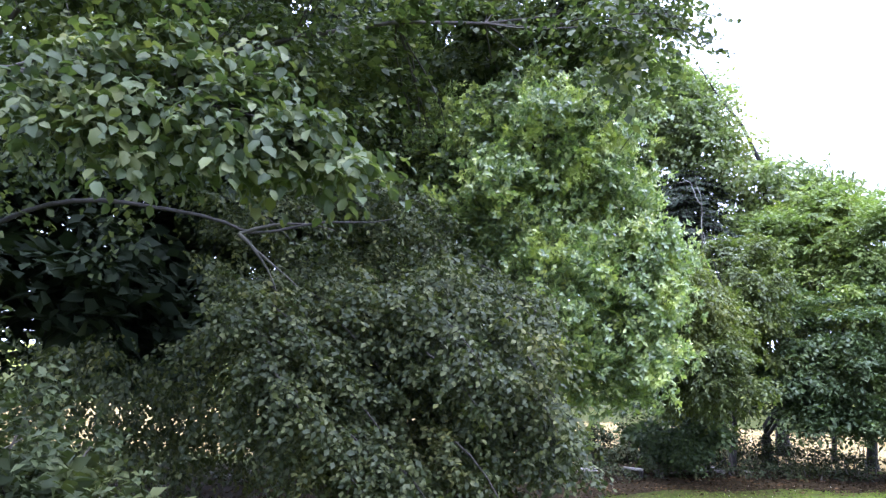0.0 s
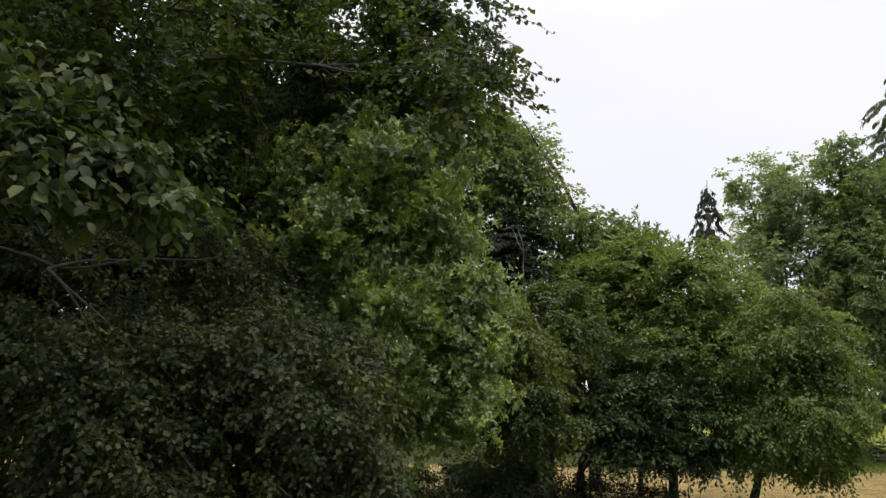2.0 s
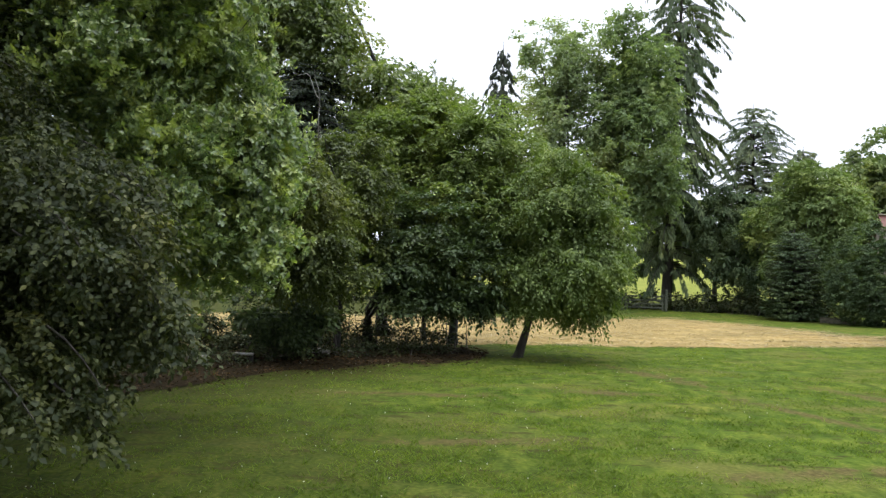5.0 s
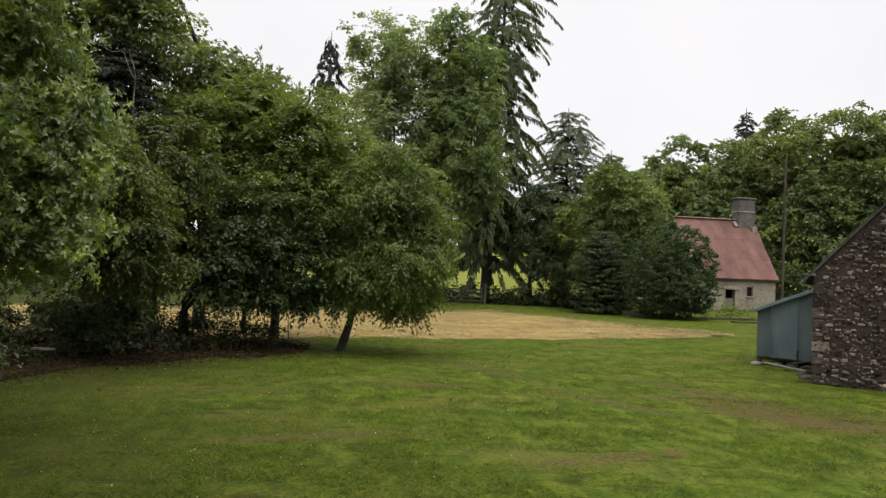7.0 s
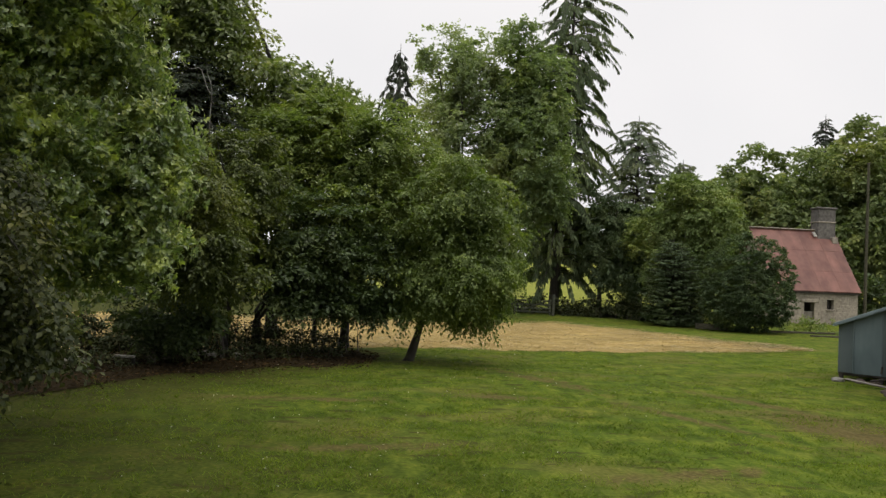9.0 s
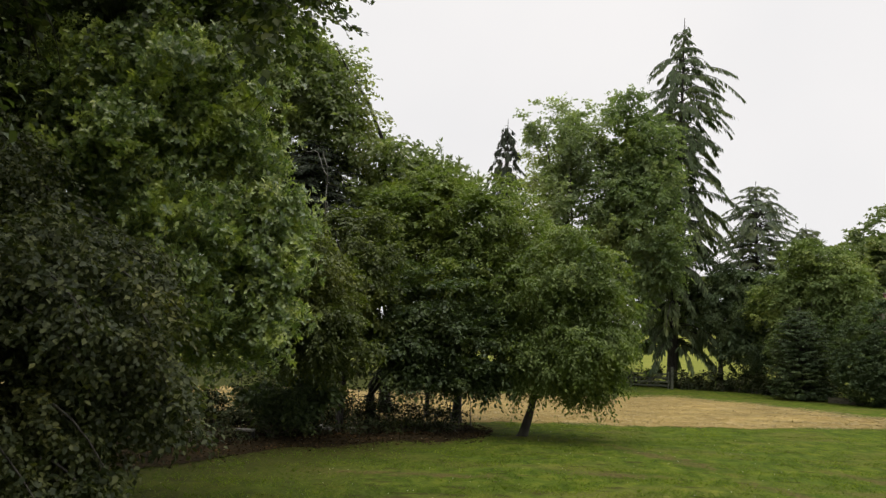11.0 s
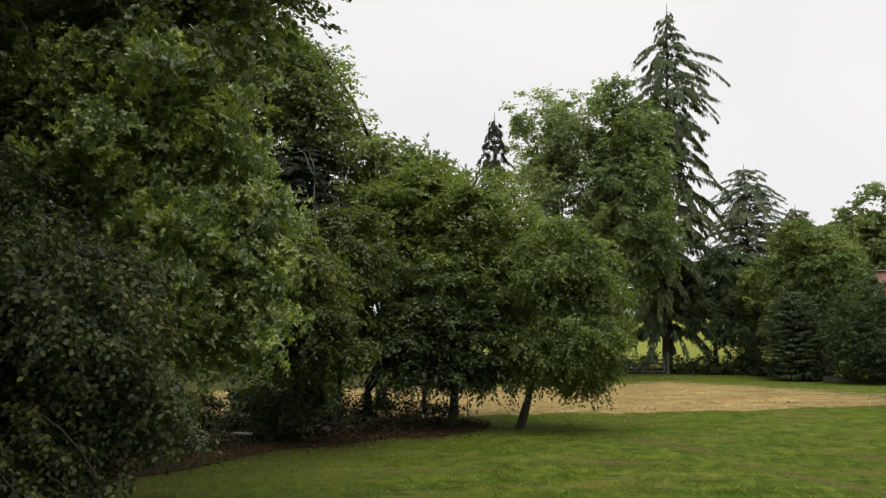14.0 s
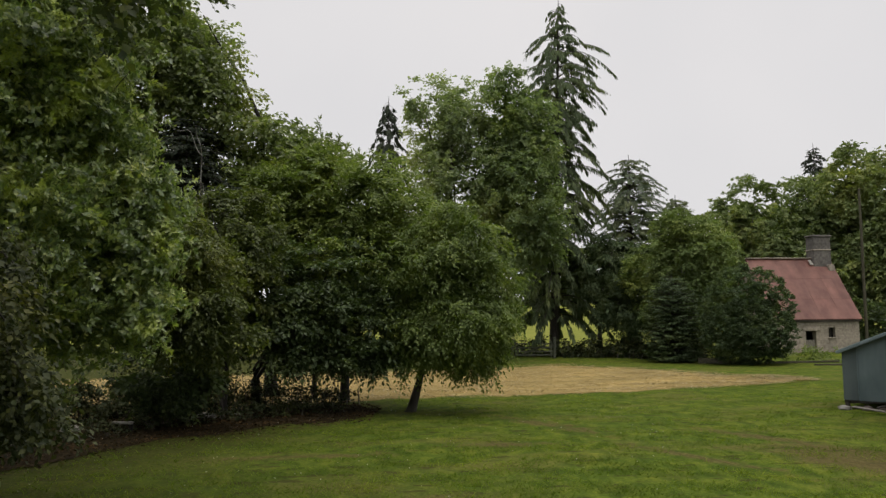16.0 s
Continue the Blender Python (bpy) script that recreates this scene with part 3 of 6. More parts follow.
def tree(name, base, lobes, mat, label, category="tree", bark=None, trunk_r=0.2, fork=0.35, lean=(0, 0), leaf=0.09, aspect=0.6, dens=14, cr=0.5,
         sprigs=7, per=7, droop=0.25, flat=0.6, limbs=7, group="", rich=False, inner=0.5, rough=0.22, spread=1.0, face_up=0.75, twigs=60, top=None, core=0.3, core_leaf=2.1, wild=0.42, tuft=0.0, tufts=0, arms=0.75, drift=1.0):
    """A broad-leaved tree: tapered trunk, forked limbs, twigs and a crown of sprays of leaves in lobes."""
    base = np.array([base[0], base[1], float(gz(base[0], base[1])) if len(base) < 3 else base[2]])
    ob = thing(name, base, label, category, group)
    lobes = [(x - base[0], y - base[1], z - base[2], a, b, c) for x, y, z, a, b, c in lobes]
    C, O = lobes_to_clumps(lobes + knobs(lobes, tufts), dens, inner, rough, arms)
    keep = C[:, 2] > 0.12
    C, O = C[keep], O[keep]
    ztop = max(z + 0.3 * c for _, _, z, _, _, c in lobes) if top is None else top
    mid = np.mean([[x, y] for x, y, *_ in lobes], 0)
    zf = fork * ztop
    foot = np.array([0, 0, -0.15])
    crotch = np.array([lean[0], lean[1], zf])
    lead = np.array([mid[0] * drift, mid[1] * drift, ztop])
    line = np.concatenate([bend(foot, crotch, 0, 6, 0.02), bend(crotch, lead, 0, 7, 0.05)[1:]])
    zz = np.linspace(0, 1, len(line))
    rad = trunk_r * (1 - 0.9 * zz)
    rad[0] *= 1.45
    part("trunk", np_mesh("trunk", *tube([(line, rad)], 10), smooth=True), bark or M_BARK, ob)
    lines = []
    for e in [np.array(q[:3]) + rng.normal(0, 0.12, 3) * np.array(q[3:]) for q in lobes][:limbs]:
        k = int(np.argmin(np.linalg.norm(line[3:-1] - (e * np.array([0.3, 0.3, 0.6])), axis=1))) + 3
        p = bend(line[k], e, 0.08 * np.linalg.norm(e - line[k]), 8, 0.07)
        r0 = rad[k] * (0.5 if e[2] > line[k][2] else 0.26)
        part("limb", np_mesh("limb", *tube([(p, np.linspace(r0, 0.012, 8))], 7), smooth=True), bark or M_BARK, ob)
        lines.append((p, r0))
    if twigs:
        tw = []
        for e in C[rng.choice(len(C), min(len(C), twigs), replace=False)]:
            p, r0 = lines[rng.integers(len(lines))] if len(lines) else (line, trunk_r)
            best = min(lines, key=lambda q: np.min(np.linalg.norm(q[0] - e, axis=1))) if lines else (line, trunk_r)
            k = int(np.argmin(np.linalg.norm(best[0] - e, axis=1)))
            k = max(1, k - 1)
            tw.append((bend(best[0][k], e, 0.03, 6, 0.06), np.linspace(max(0.008, best[1] * 0.3), 0.005, 6)))
        t_ob = part("branchwork", np_mesh("branchwork", *tube(tw, 5)), bark or M_BARK, ob)
        t_ob["kind"] = "stuff"
    v, f = foliage(C, O, cr, sprigs, per, leaf, aspect, droop, flat, rich, spread, 0.3, face_up, wild, tuft)
    if core:
        # the inner leaves, fewer and larger, that close the crown
        K, KO = lobes_to_clumps(lobes, dens * core, 0.15, rough)
        mids = np.array([q[:3] for q in lobes])
        near = mids[np.argmin(np.linalg.norm(K[:, None] - mids[None], axis=2), axis=1)]
        K = near + (K - near) * 0.6
        K, KO = K[K[:, 2] > 0.3], KO[K[:, 2] > 0.3]
        v2, f2 = foliage(K, KO, cr, sprigs, per, leaf * core_leaf, aspect, droop, flat, False, spread, 0.3, face_up, wild)
        v, f = np.concatenate([v, v2]), np.concatenate([f, f2 + len(v)])
    crown = part("crown", np_mesh("crown", v, f), mat, ob)
    return ob, crown, C


def conifer(name, base, height, profile, mat, label, tiers=40, per=7, droop=0.35, rise=0.0, spray=0.4, bare=0.06, trunk_r=0.3, gap=0.0, step=0.22, hang=0.7, lean=0.0, slim=0.36, low=0.3, clump=0.0, ragged=0.35):
    """A conifer: straight trunk, tiers of boughs that reach as far as the profile (share of the height, metres) says, and sprays of needles that hang from them."""
    base = np.array([base[0], base[1], float(gz(base[0], base[1]))])
    ob = thing(name, base, label, "tree")
    tl = bend((0, 0, -0.2), (lean, 0, height), 0, 10, 0.002)
    part("trunk", np_mesh("trunk", *tube([(tl, np.linspace(trunk_r, 0.02, 10))], 9), smooth=True), M_BARK_BLACKISH, ob)
    lines, P, D, N, Ls = [], [], [], [], []
    ph, pr = [q[0] for q in profile], [q[1] for q in profile]
    for k in range(tiers):
        h = bare + (0.985 - bare) * (k + rng.uniform(-0.3, 0.3)) / tiers
        h = min(max(h, bare), 0.985)
        for j in range(per):
            if rng.random() < gap:
                continue
            a = 2 * np.pi * (j + rng.uniform(-0.45, 0.45) + 0.5 * k) / per
            ln = float(np.interp(h, ph, pr)) * rng.uniform(1 - ragged, 1 + 0.3 * ragged) * (1.16 if rng.random() < 0.08 else 1.0) + 0.05
            o = np.array([math.cos(a), math.sin(a), 0])
            t = np.linspace(0, 1, 8)[:, None]
            z0 = min(height * h + rng.uniform(-0.6, 0.6) * height / tiers, 0.985 * height)
            dr = droop * rng.uniform(0.6, 1.4)
            p = np.array([lean * h, 0, z0]) + o * ln * t
            p[:, 2] += (rise * ln * t * (1.3 - t) - dr * ln * t ** 2)[:, 0]
            p[:, 2] = np.maximum(p[:, 2], low + 0.3 * math.sin(7 * a))
            lines.append((p, np.linspace(0.012 + 0.009 * ln, 0.005, 8)))
            n = max(4, int(2 * ln / step))
            tt = rng.uniform(0.1, 1.0, n) ** 0.8
            if clump:
                # sprays gather in bunches along the bough
                bunch = rng.uniform(0.25, 1.0, max(2, int(ln / clump)))
                tt = np.clip(bunch[rng.integers(0, len(bunch), n)] + rng.normal(0, 0.05, n), 0.05, 1.03)
            q = np.stack([np.interp(tt, t[:, 0], p[:, i]) for i in range(3)], -1)
            side = np.cross(o, [0, 0, 1.0]) * np.where(rng.random(n) < 0.5, 1, -1)[:, None]
            q = q + side * rng.uniform(0, 0.10 * ln + 0.1, (n, 1)) * (1.1 - tt[:, None])
            d = unit(o * 0.5 + side * rng.uniform(0.1, 0.9, (n, 1)) + np.array([0, 0, -1.0]) * hang * rng.uniform(0.4, 1.2, (n, 1)) + rng.normal(0, 0.2, (n, 3)))
            P.append(q), D.append(d)
            N.append(unit(np.array([0, 0, 0.7]) + o * 0.5 + rng.normal(0, 0.4, (n, 3))))
            Ls.append(spray * rng.uniform(0.5, 1.3, n) * (0.6 + 0.3 * (1 - h)))
    b_ob = part("branchwork", np_mesh("branchwork", *tube(lines, 5)), M_BARK_BLACKISH, ob)
    b_ob["kind"] = "stuff"
    L = np.concatenate(Ls)
    part("crown", np_mesh("crown", *leaf_arrays(np.concatenate(P), np.concatenate(D), np.concatenate(N), L, L * slim, 0.2)), mat, ob)
    return ob


def hedge(name, points, height, width, mat, label, leaf=0.12, dens=9, cr=0.4, sprigs=7, per=6, stems=True, category="hedge", aspect=0.6, droop=0.2):
    """A row of shrubs along a line on the ground, with stems and an uneven top."""
    pts = np.array(points, float)
    seg = np.linalg.norm(np.diff(pts, axis=0), axis=1)
    total = seg.sum()
    n = max(2, int(total / (width * 0.6)))
    s = np.linspace(0, total, n)
    cum = np.concatenate([[0], np.cumsum(seg)])
    xy = np.stack([np.interp(s, cum, pts[:, i]) for i in (0, 1)], -1) + rng.normal(0, width * 0.12, (n, 2))
    base = np.array([pts[:, 0].mean(), pts[:, 1].mean(), float(gz(pts[:, 0].mean(), pts[:, 1].mean()))])
    ob = thing(name, base, label, category)
    lobes = []
    for x, y in xy:
        h = height * rng.uniform(0.75, 1.2)
        lobes.append((x - base[0], y - base[1], float(gz(x, y)) - base[2] + h * 0.5, width * 0.6, width * 0.6, h * 0.5))
    C, O = lobes_to_clumps(lobes, dens, 0.3, 0.3)
    if stems:
        tw = [(bend((c[0] + rng.normal(0, .15), c[1] + rng.normal(0, .15), -0.05 + float(gz(c[0] + base[0], c[1] + base[1])) - base[2]), c, 0.02, 5, 0.05), np.linspace(0.025, 0.006, 5)) for c in C[::3]]
        part("branchwork", np_mesh("branchwork", *tube(tw, 5)), M_BARK, ob)["kind"] = "stuff"
    part("leaves", np_mesh("leaves", *foliage(C, O, cr, sprigs, per, leaf, aspect, droop)), mat, ob)["kind"] = "stuff"
    return ob


# ---- ground ----
def ground_sheet():
    a = np.concatenate([-np.geomspace(2600, 60, 26), np.linspace(-56, 56, 75), np.geomspace(60, 2600, 26)])
    b = np.concatenate([-np.geomspace(2600, 30, 18), np.linspace(-28, 90, 80), np.geomspace(93, 2600, 40)])
    X, Y = np.meshgrid(a, b)
    Z = gz(X, Y) + 0.02 * np.sin(X * 0.7 + 1.3 * np.sin(Y * 0.45)) * np.cos(Y * 0.6) * (np.hypot(X, Y) < 50)
    nx, ny = len(a), len(b)
    i = (np.arange(ny - 1)[:, None] * nx + np.arange(nx - 1)[None]).ravel()
    F = np.stack([i, i + 1, i + nx + 1, i + nx], -1)
    ob = new("ground", np_mesh("ground", np.stack([X, Y, Z], -1).reshape(-1, 3), F, True))
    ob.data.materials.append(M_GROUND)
    return tagged(ob, "mown green lawn running into a pale meadow that rises behind", "ground", "", "structure")


ground_sheet()


def patch(name, near, far, mat, label, category, lift=0.03, wob=0.35, nx=160, ny=14):
    """A ragged sheet on the ground between two lines given as (xs, ys)."""
    x = np.linspace(near[0][0], near[0][-1], nx)
    yn, yf = np.interp(x, near[0], near[1]), np.interp(x, far[0], far[1])
    yn = yn + wob * np.array([noise.noise(Vector((q * 0.8, 3.1, 0))) + 0.5 * noise.noise(Vector((q * 3.1, 7.7, 0))) for q in x])
    yf = yf + 2.0 * wob * np.array([noise.noise(Vector((q * 0.6, 13.1, 0))) + 0.5 * noise.noise(Vector((q * 2.6, 17.7, 0))) for q in x])
    yf = np.maximum(yf, yn + 0.05)
    t = np.linspace(0, 1, ny)
    Y = yn[None] * (1 - t[:, None]) + yf[None] * t[:, None]
    X = np.broadcast_to(x, Y.shape)
    edge = np.minimum(1, 6 * np.minimum(t, 1 - t))[:, None] * np.minimum(1, 12 * np.minimum(np.linspace(0, 1, nx), 1 - np.linspace(0, 1, nx)))[None]
    Z = gz(X, Y) + (lift + 0.02) * edge + 0.012 * np.sin(Y * 5.2 + np.sin(X * 0.9) * 2) * edge + 0.004
    i = (np.arange(ny - 1)[:, None] * nx + np.arange(nx - 1)[None]).ravel()
    F = np.stack([i, i + 1, i + nx + 1, i + nx], -1)
    ob = new(name, np_mesh(name, np.stack([X, Y, Z], -1).reshape(-1, 3), F, True))
    ob.data.materials.append(mat)
    return tagged(ob, label, category, "", "structure")


HAY_NEAR = ([-46, -18, -2.9, 7, 12.4, 16.4], [2, 17.5, 29.2, 31.5, 34.2, 37.0])
HAY_FAR = ([-46, -17.6, 3.3, 7.5, 11, 13.6, 16.4], [32, 42.6, 50.0, 52.0, 46.5, 40.8, 37.2])
patch("hay_strip", HAY_NEAR, HAY_FAR, M_HAY, "strip of dry cut hay lying on the lawn", "hay", 0.05, 0.8, 220, 40)
BED_NEAR = ([-22, -12, -9.4, -8.2, -6.2, -3.6, -1.8], [4, 10.0, 12.3, 15.2, 20.2, 22.4, 24.6])
BED_FAR = ([-22, -12, -9, -6, -3, -1.8], [9, 20, 24.5, 27.0, 28.2, 25.6])
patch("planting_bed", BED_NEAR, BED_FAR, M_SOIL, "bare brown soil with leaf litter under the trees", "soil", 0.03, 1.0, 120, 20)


def blades(name, n, region, length, width, mat, label, category, lay=0.35, lift=0.0):
    """Loose blades of one triangle each over a stretch of ground; region gives (x, y) arrays for n blades."""
    x, y = region(n)
    P = np.stack([x, y, gz(x, y) + lift], -1)
    a = rng.uniform(0, 2 * np.pi, len(x))
    tilt = rng.normal(0, lay, (len(x), 2))
    tip = P + np.stack([tilt[:, 0], tilt[:, 1], np.ones(len(x))], -1) * (length * rng.uniform(0.5, 1.3, len(x)))[:, None]
    s = np.stack([np.cos(a), np.sin(a), np.zeros(len(x))], -1) * (width * rng.uniform(0.7, 1.3, len(x)))[:, None]
    V = np.stack([P - s, P + s, tip], 1).reshape(-1, 3)
    ob = new(name, np_mesh(name, V, np.arange(3 * len(x)).reshape(-1, 3)))
    ob.data.materials.append(mat)
    return tagged(ob, label, category, "", "stuff")


def lawn_region(n):
    r = 8.0 + 31.0 * rng.random(n) ** 1.25
    az = np.radians(rng.uniform(-44, 36, n))
    x, y = r * np.sin(az), r * np.cos(az)
    yn = np.interp(x, *HAY_NEAR)
    bn = np.interp(x, *BED_NEAR)
    clump = np.array([noise.noise(Vector((p * 1.1, q * 1.1, 0.0))) for p, q in zip(x, y)])
    worn = np.full(n, 9.0)
    for sx, sy, way, long, wide in STREAKS:
        c, s = math.cos(radians(way)), math.sin(radians(way))
        worn = np.minimum(worn, np.hypot(((x - sx) * c + (y - sy) * s) / long, ((y - sy) * c - (x - sx) * s) / wide))
    ok = (y < yn) & ((x > -1.8) | (y < bn + np.abs(rng.normal(0, 0.45, n)))) & (clump > rng.uniform(-0.4, 0.25, n)) & (worn > rng.uniform(0.5, 1.5, n)) & ((np.hypot(x + 9.0, y - 7.5) > rng.uniform(4.0, 10.0, n)) | (rng.random(n) < 0.3)) & ((x > -3.5) | (y - 1.245 * x - 27.4 < rng.uniform(-9.0, 0.0, n)) | (rng.random(n) < 0.25))
    return x[ok], y[ok]


def hay_region(n):
    x = rng.uniform(-30, 16.2, n)
    t = rng.random(n)
    a, b = np.interp(x, *HAY_NEAR), np.interp(x, *HAY_FAR)
    y = a - 1.0 + (b - a + 1.6) * t
    row = np.sin(y * 2.6 + np.sin(x * 0.5)) + rng.normal(0, 0.6, n)
    ok = row > -0.3
    return x[ok], y[ok]


# ---- the shade tree and its neighbours, near the camera ----
def lobe(az, el, r, rh, rv, rd=None):
    c = sph(az, el, r)
    return (c[0], c[1], c[2], rh, rd or rh, rv)


near_tree, *_ = tree(
    "shade_tree", polar(-67, 12.0),
    [lobe(-47, 30, 11.5, 3.0, 2.8), lobe(-60, 26, 10.5, 3.2, 3.2), lobe(-34.5, 27, 14.0, 2.7, 2.8), lobe(-25.5, 25.5, 13.4, 1.9, 1.9), lobe(-38, 20, 15.5, 2.4, 2.2), lobe(-21.6, 24.0, 10.6, 0.95, 0.9),
     # unseen lobes, with the one at -74 below, added to shade the boughs underneath
     lobe(-52, 46, 7.0, 2.8, 1.5), lobe(-38, 42, 7.6, 1.7, 1.1), lobe(-70, 50, 5.6, 2.6, 1.4), lobe(-56, 60, 4.4, 2.0, 1.0), lobe(-44, 41, 6.8, 2.2, 1.1), lobe(-80, 24, 9.0, 3.0, 2.8),
     lobe(-41, 20.5, 11.5, 1.6, 1.2), lobe(-26.8, 21.2, 15.0, 1.2, 1.1), lobe(-22.4, 24.6, 13.6, 0.9, 0.9), lobe(-24.4, 22.6, 14.4, 1.2, 0.9), lobe(-20.6, 23.0, 13.4, 0.7, 0.6), lobe(-24.4, 27.6, 13.2, 1.0, 0.9), lobe(-31.5, 21.5, 13.6, 1.8, 1.4), lobe(-54, 19, 13.0, 2.6, 1.6), lobe(-48, 16.0, 14.0, 2.0, 1.4),
     lobe(-74, 6, 12.5, 2.4, 2.6), lobe(-37.5, 9.0, 13.0, 1.6, 1.5), lobe(-33.0, 4.0, 12.4, 1.2, 0.9), lobe(-33.5, 13.0, 13.2, 1.0, 0.8), lobe(-29.0, 18.0, 15.0, 1.1, 0.8), lobe(-42, 14.5, 13.5, 1.5, 1.1), lobe(-35.5, 11.5, 15.5, 2.0, 1.8), lobe(-29.5, 23.0, 15.5, 2.2, 1.8)],
    M_DARKLEAF, "tall dark-leaved tree with low sweeping branches over the lawn", bark=M_BARK_BLACKISH, trunk_r=0.26, fork=0.28,
    leaf=0.095, aspect=0.78, dens=7.6, cr=0.58, sprigs=11, per=8, droop=0.3, flat=0.5, limbs=5, twigs=110, inner=0.45, rough=0.3, core=0.6, core_leaf=1.5, tufts=1, arms=0.35, drift=0.15)
# added tree that closes the hollow and stands for the deep shade in it
tree("backing_tree", polar(-69, 20.5),
     [lobe(-64, 9, 18.5, 4.2, 3.2), lobe(-52, 8, 19.0, 3.6, 2.9), lobe(-50, 23, 18.5, 4.4, 4.0), lobe(-37, 26, 20.0, 4.2, 3.8), lobe(-42, 8, 19.5, 3.2, 2.8), lobe(-46.5, 2.6, 18.5, 2.4, 1.3), lobe(-58, 2.6, 17.5, 3.2, 1.4), lobe(-52, 1.6, 18.5, 2.2, 1.1), lobe(-59, 14, 19.5, 4.0, 3.6), lobe(-68, 15, 18.0, 3.6, 3.0), lobe(-66, 4, 17.0, 3.0, 1.6), lobe(-45, 15, 19.5, 3.6, 3.2), lobe(-36.5, 14, 19.0, 2.4, 2.6)],
     M_BACKSHADE, "dense tree added behind the shade tree, near black like deep shade", bark=M_BARK_BLACKISH, trunk_r=0.3, fork=0.25,
     leaf=0.3, aspect=0.55, dens=3.3, cr=0.85, sprigs=9, per=6, droop=0.3, flat=0.5, limbs=8, twigs=0, inner=0.4, rough=0.2, core=1.0, core_leaf=1.6, arms=0.1, drift=0.3)


def outer_sprays():
    """Long thin shoots with single leaves that stand out of the crown against the sky."""
    o = np.array(near_tree.matrix_world.translation[:])
    tw, P, D, N = [], [], [], []
    ends = [(-15.0, 21.2, 9.6), (-15.9, 23.4, 9.6), (-17.0, 25.6, 9.4), (-16.2, 22.2, 9.8), (-16.6, 27.2, 9.3), (-18.0, 24.6, 9.7), (-17.6, 22.8, 10.0), (-19.0, 27.6, 9.4), (-18.4, 21.4, 10.4), (-20.0, 24.0, 9.8), (-20.6, 26.4, 9.6)]
    for az, el, r in ends:
        a, b = sph(az - rng.uniform(4.5, 6.5), el + rng.uniform(2.0, 3.6), r + 0.5) - o, sph(az, el, r) - o
        line = bend(a, b, 0.12, 10, 0.03)
        tw.append((line, np.linspace(0.012, 0.003, 10)))
        for sub in range(5):
            i = int(rng.integers(2, 9))
            e = line[i] + (line[9] - line[0]) * rng.uniform(0.15, 0.32) + rng.normal(0, 0.09, 3) + np.array([0, 0, -0.05])
            tw.append((bend(line[i], e, 0.02, 6, 0.03), np.linspace(0.005, 0.002, 6)))
        for twig in tw[-6:]:
            q = twig[0]
            for t in np.linspace(0.15, 1.0, 16 if len(q) == 10 else 8):
                p = np.array([np.interp(t * (len(q) - 1), np.arange(len(q)), q[:, c]) for c in range(3)])
                P.append(p)
                D.append(unit(q[-1] - q[0]) * 0.5 + rng.normal(0, 0.6, 3) + np.array([0, 0, -0.35]))
                N.append(np.array([0, 0, 0.6]) + rng.normal(0, 0.5, 3))
    L = 0.082 * rng.uniform(0.65, 1.15, len(P))
    part("outer_leaves", np_mesh("outer_leaves", *leaf_arrays(np.array(P), np.array(D), np.array(N), L, L * 0.72, 0.15, True)), M_DARKLEAF, near_tree)["kind"] = "stuff"
    part("branchwork", np_mesh("branchwork", *tube(tw, 5)), M_BARK_BLACKISH, near_tree)["kind"] = "stuff"


outer_sprays()


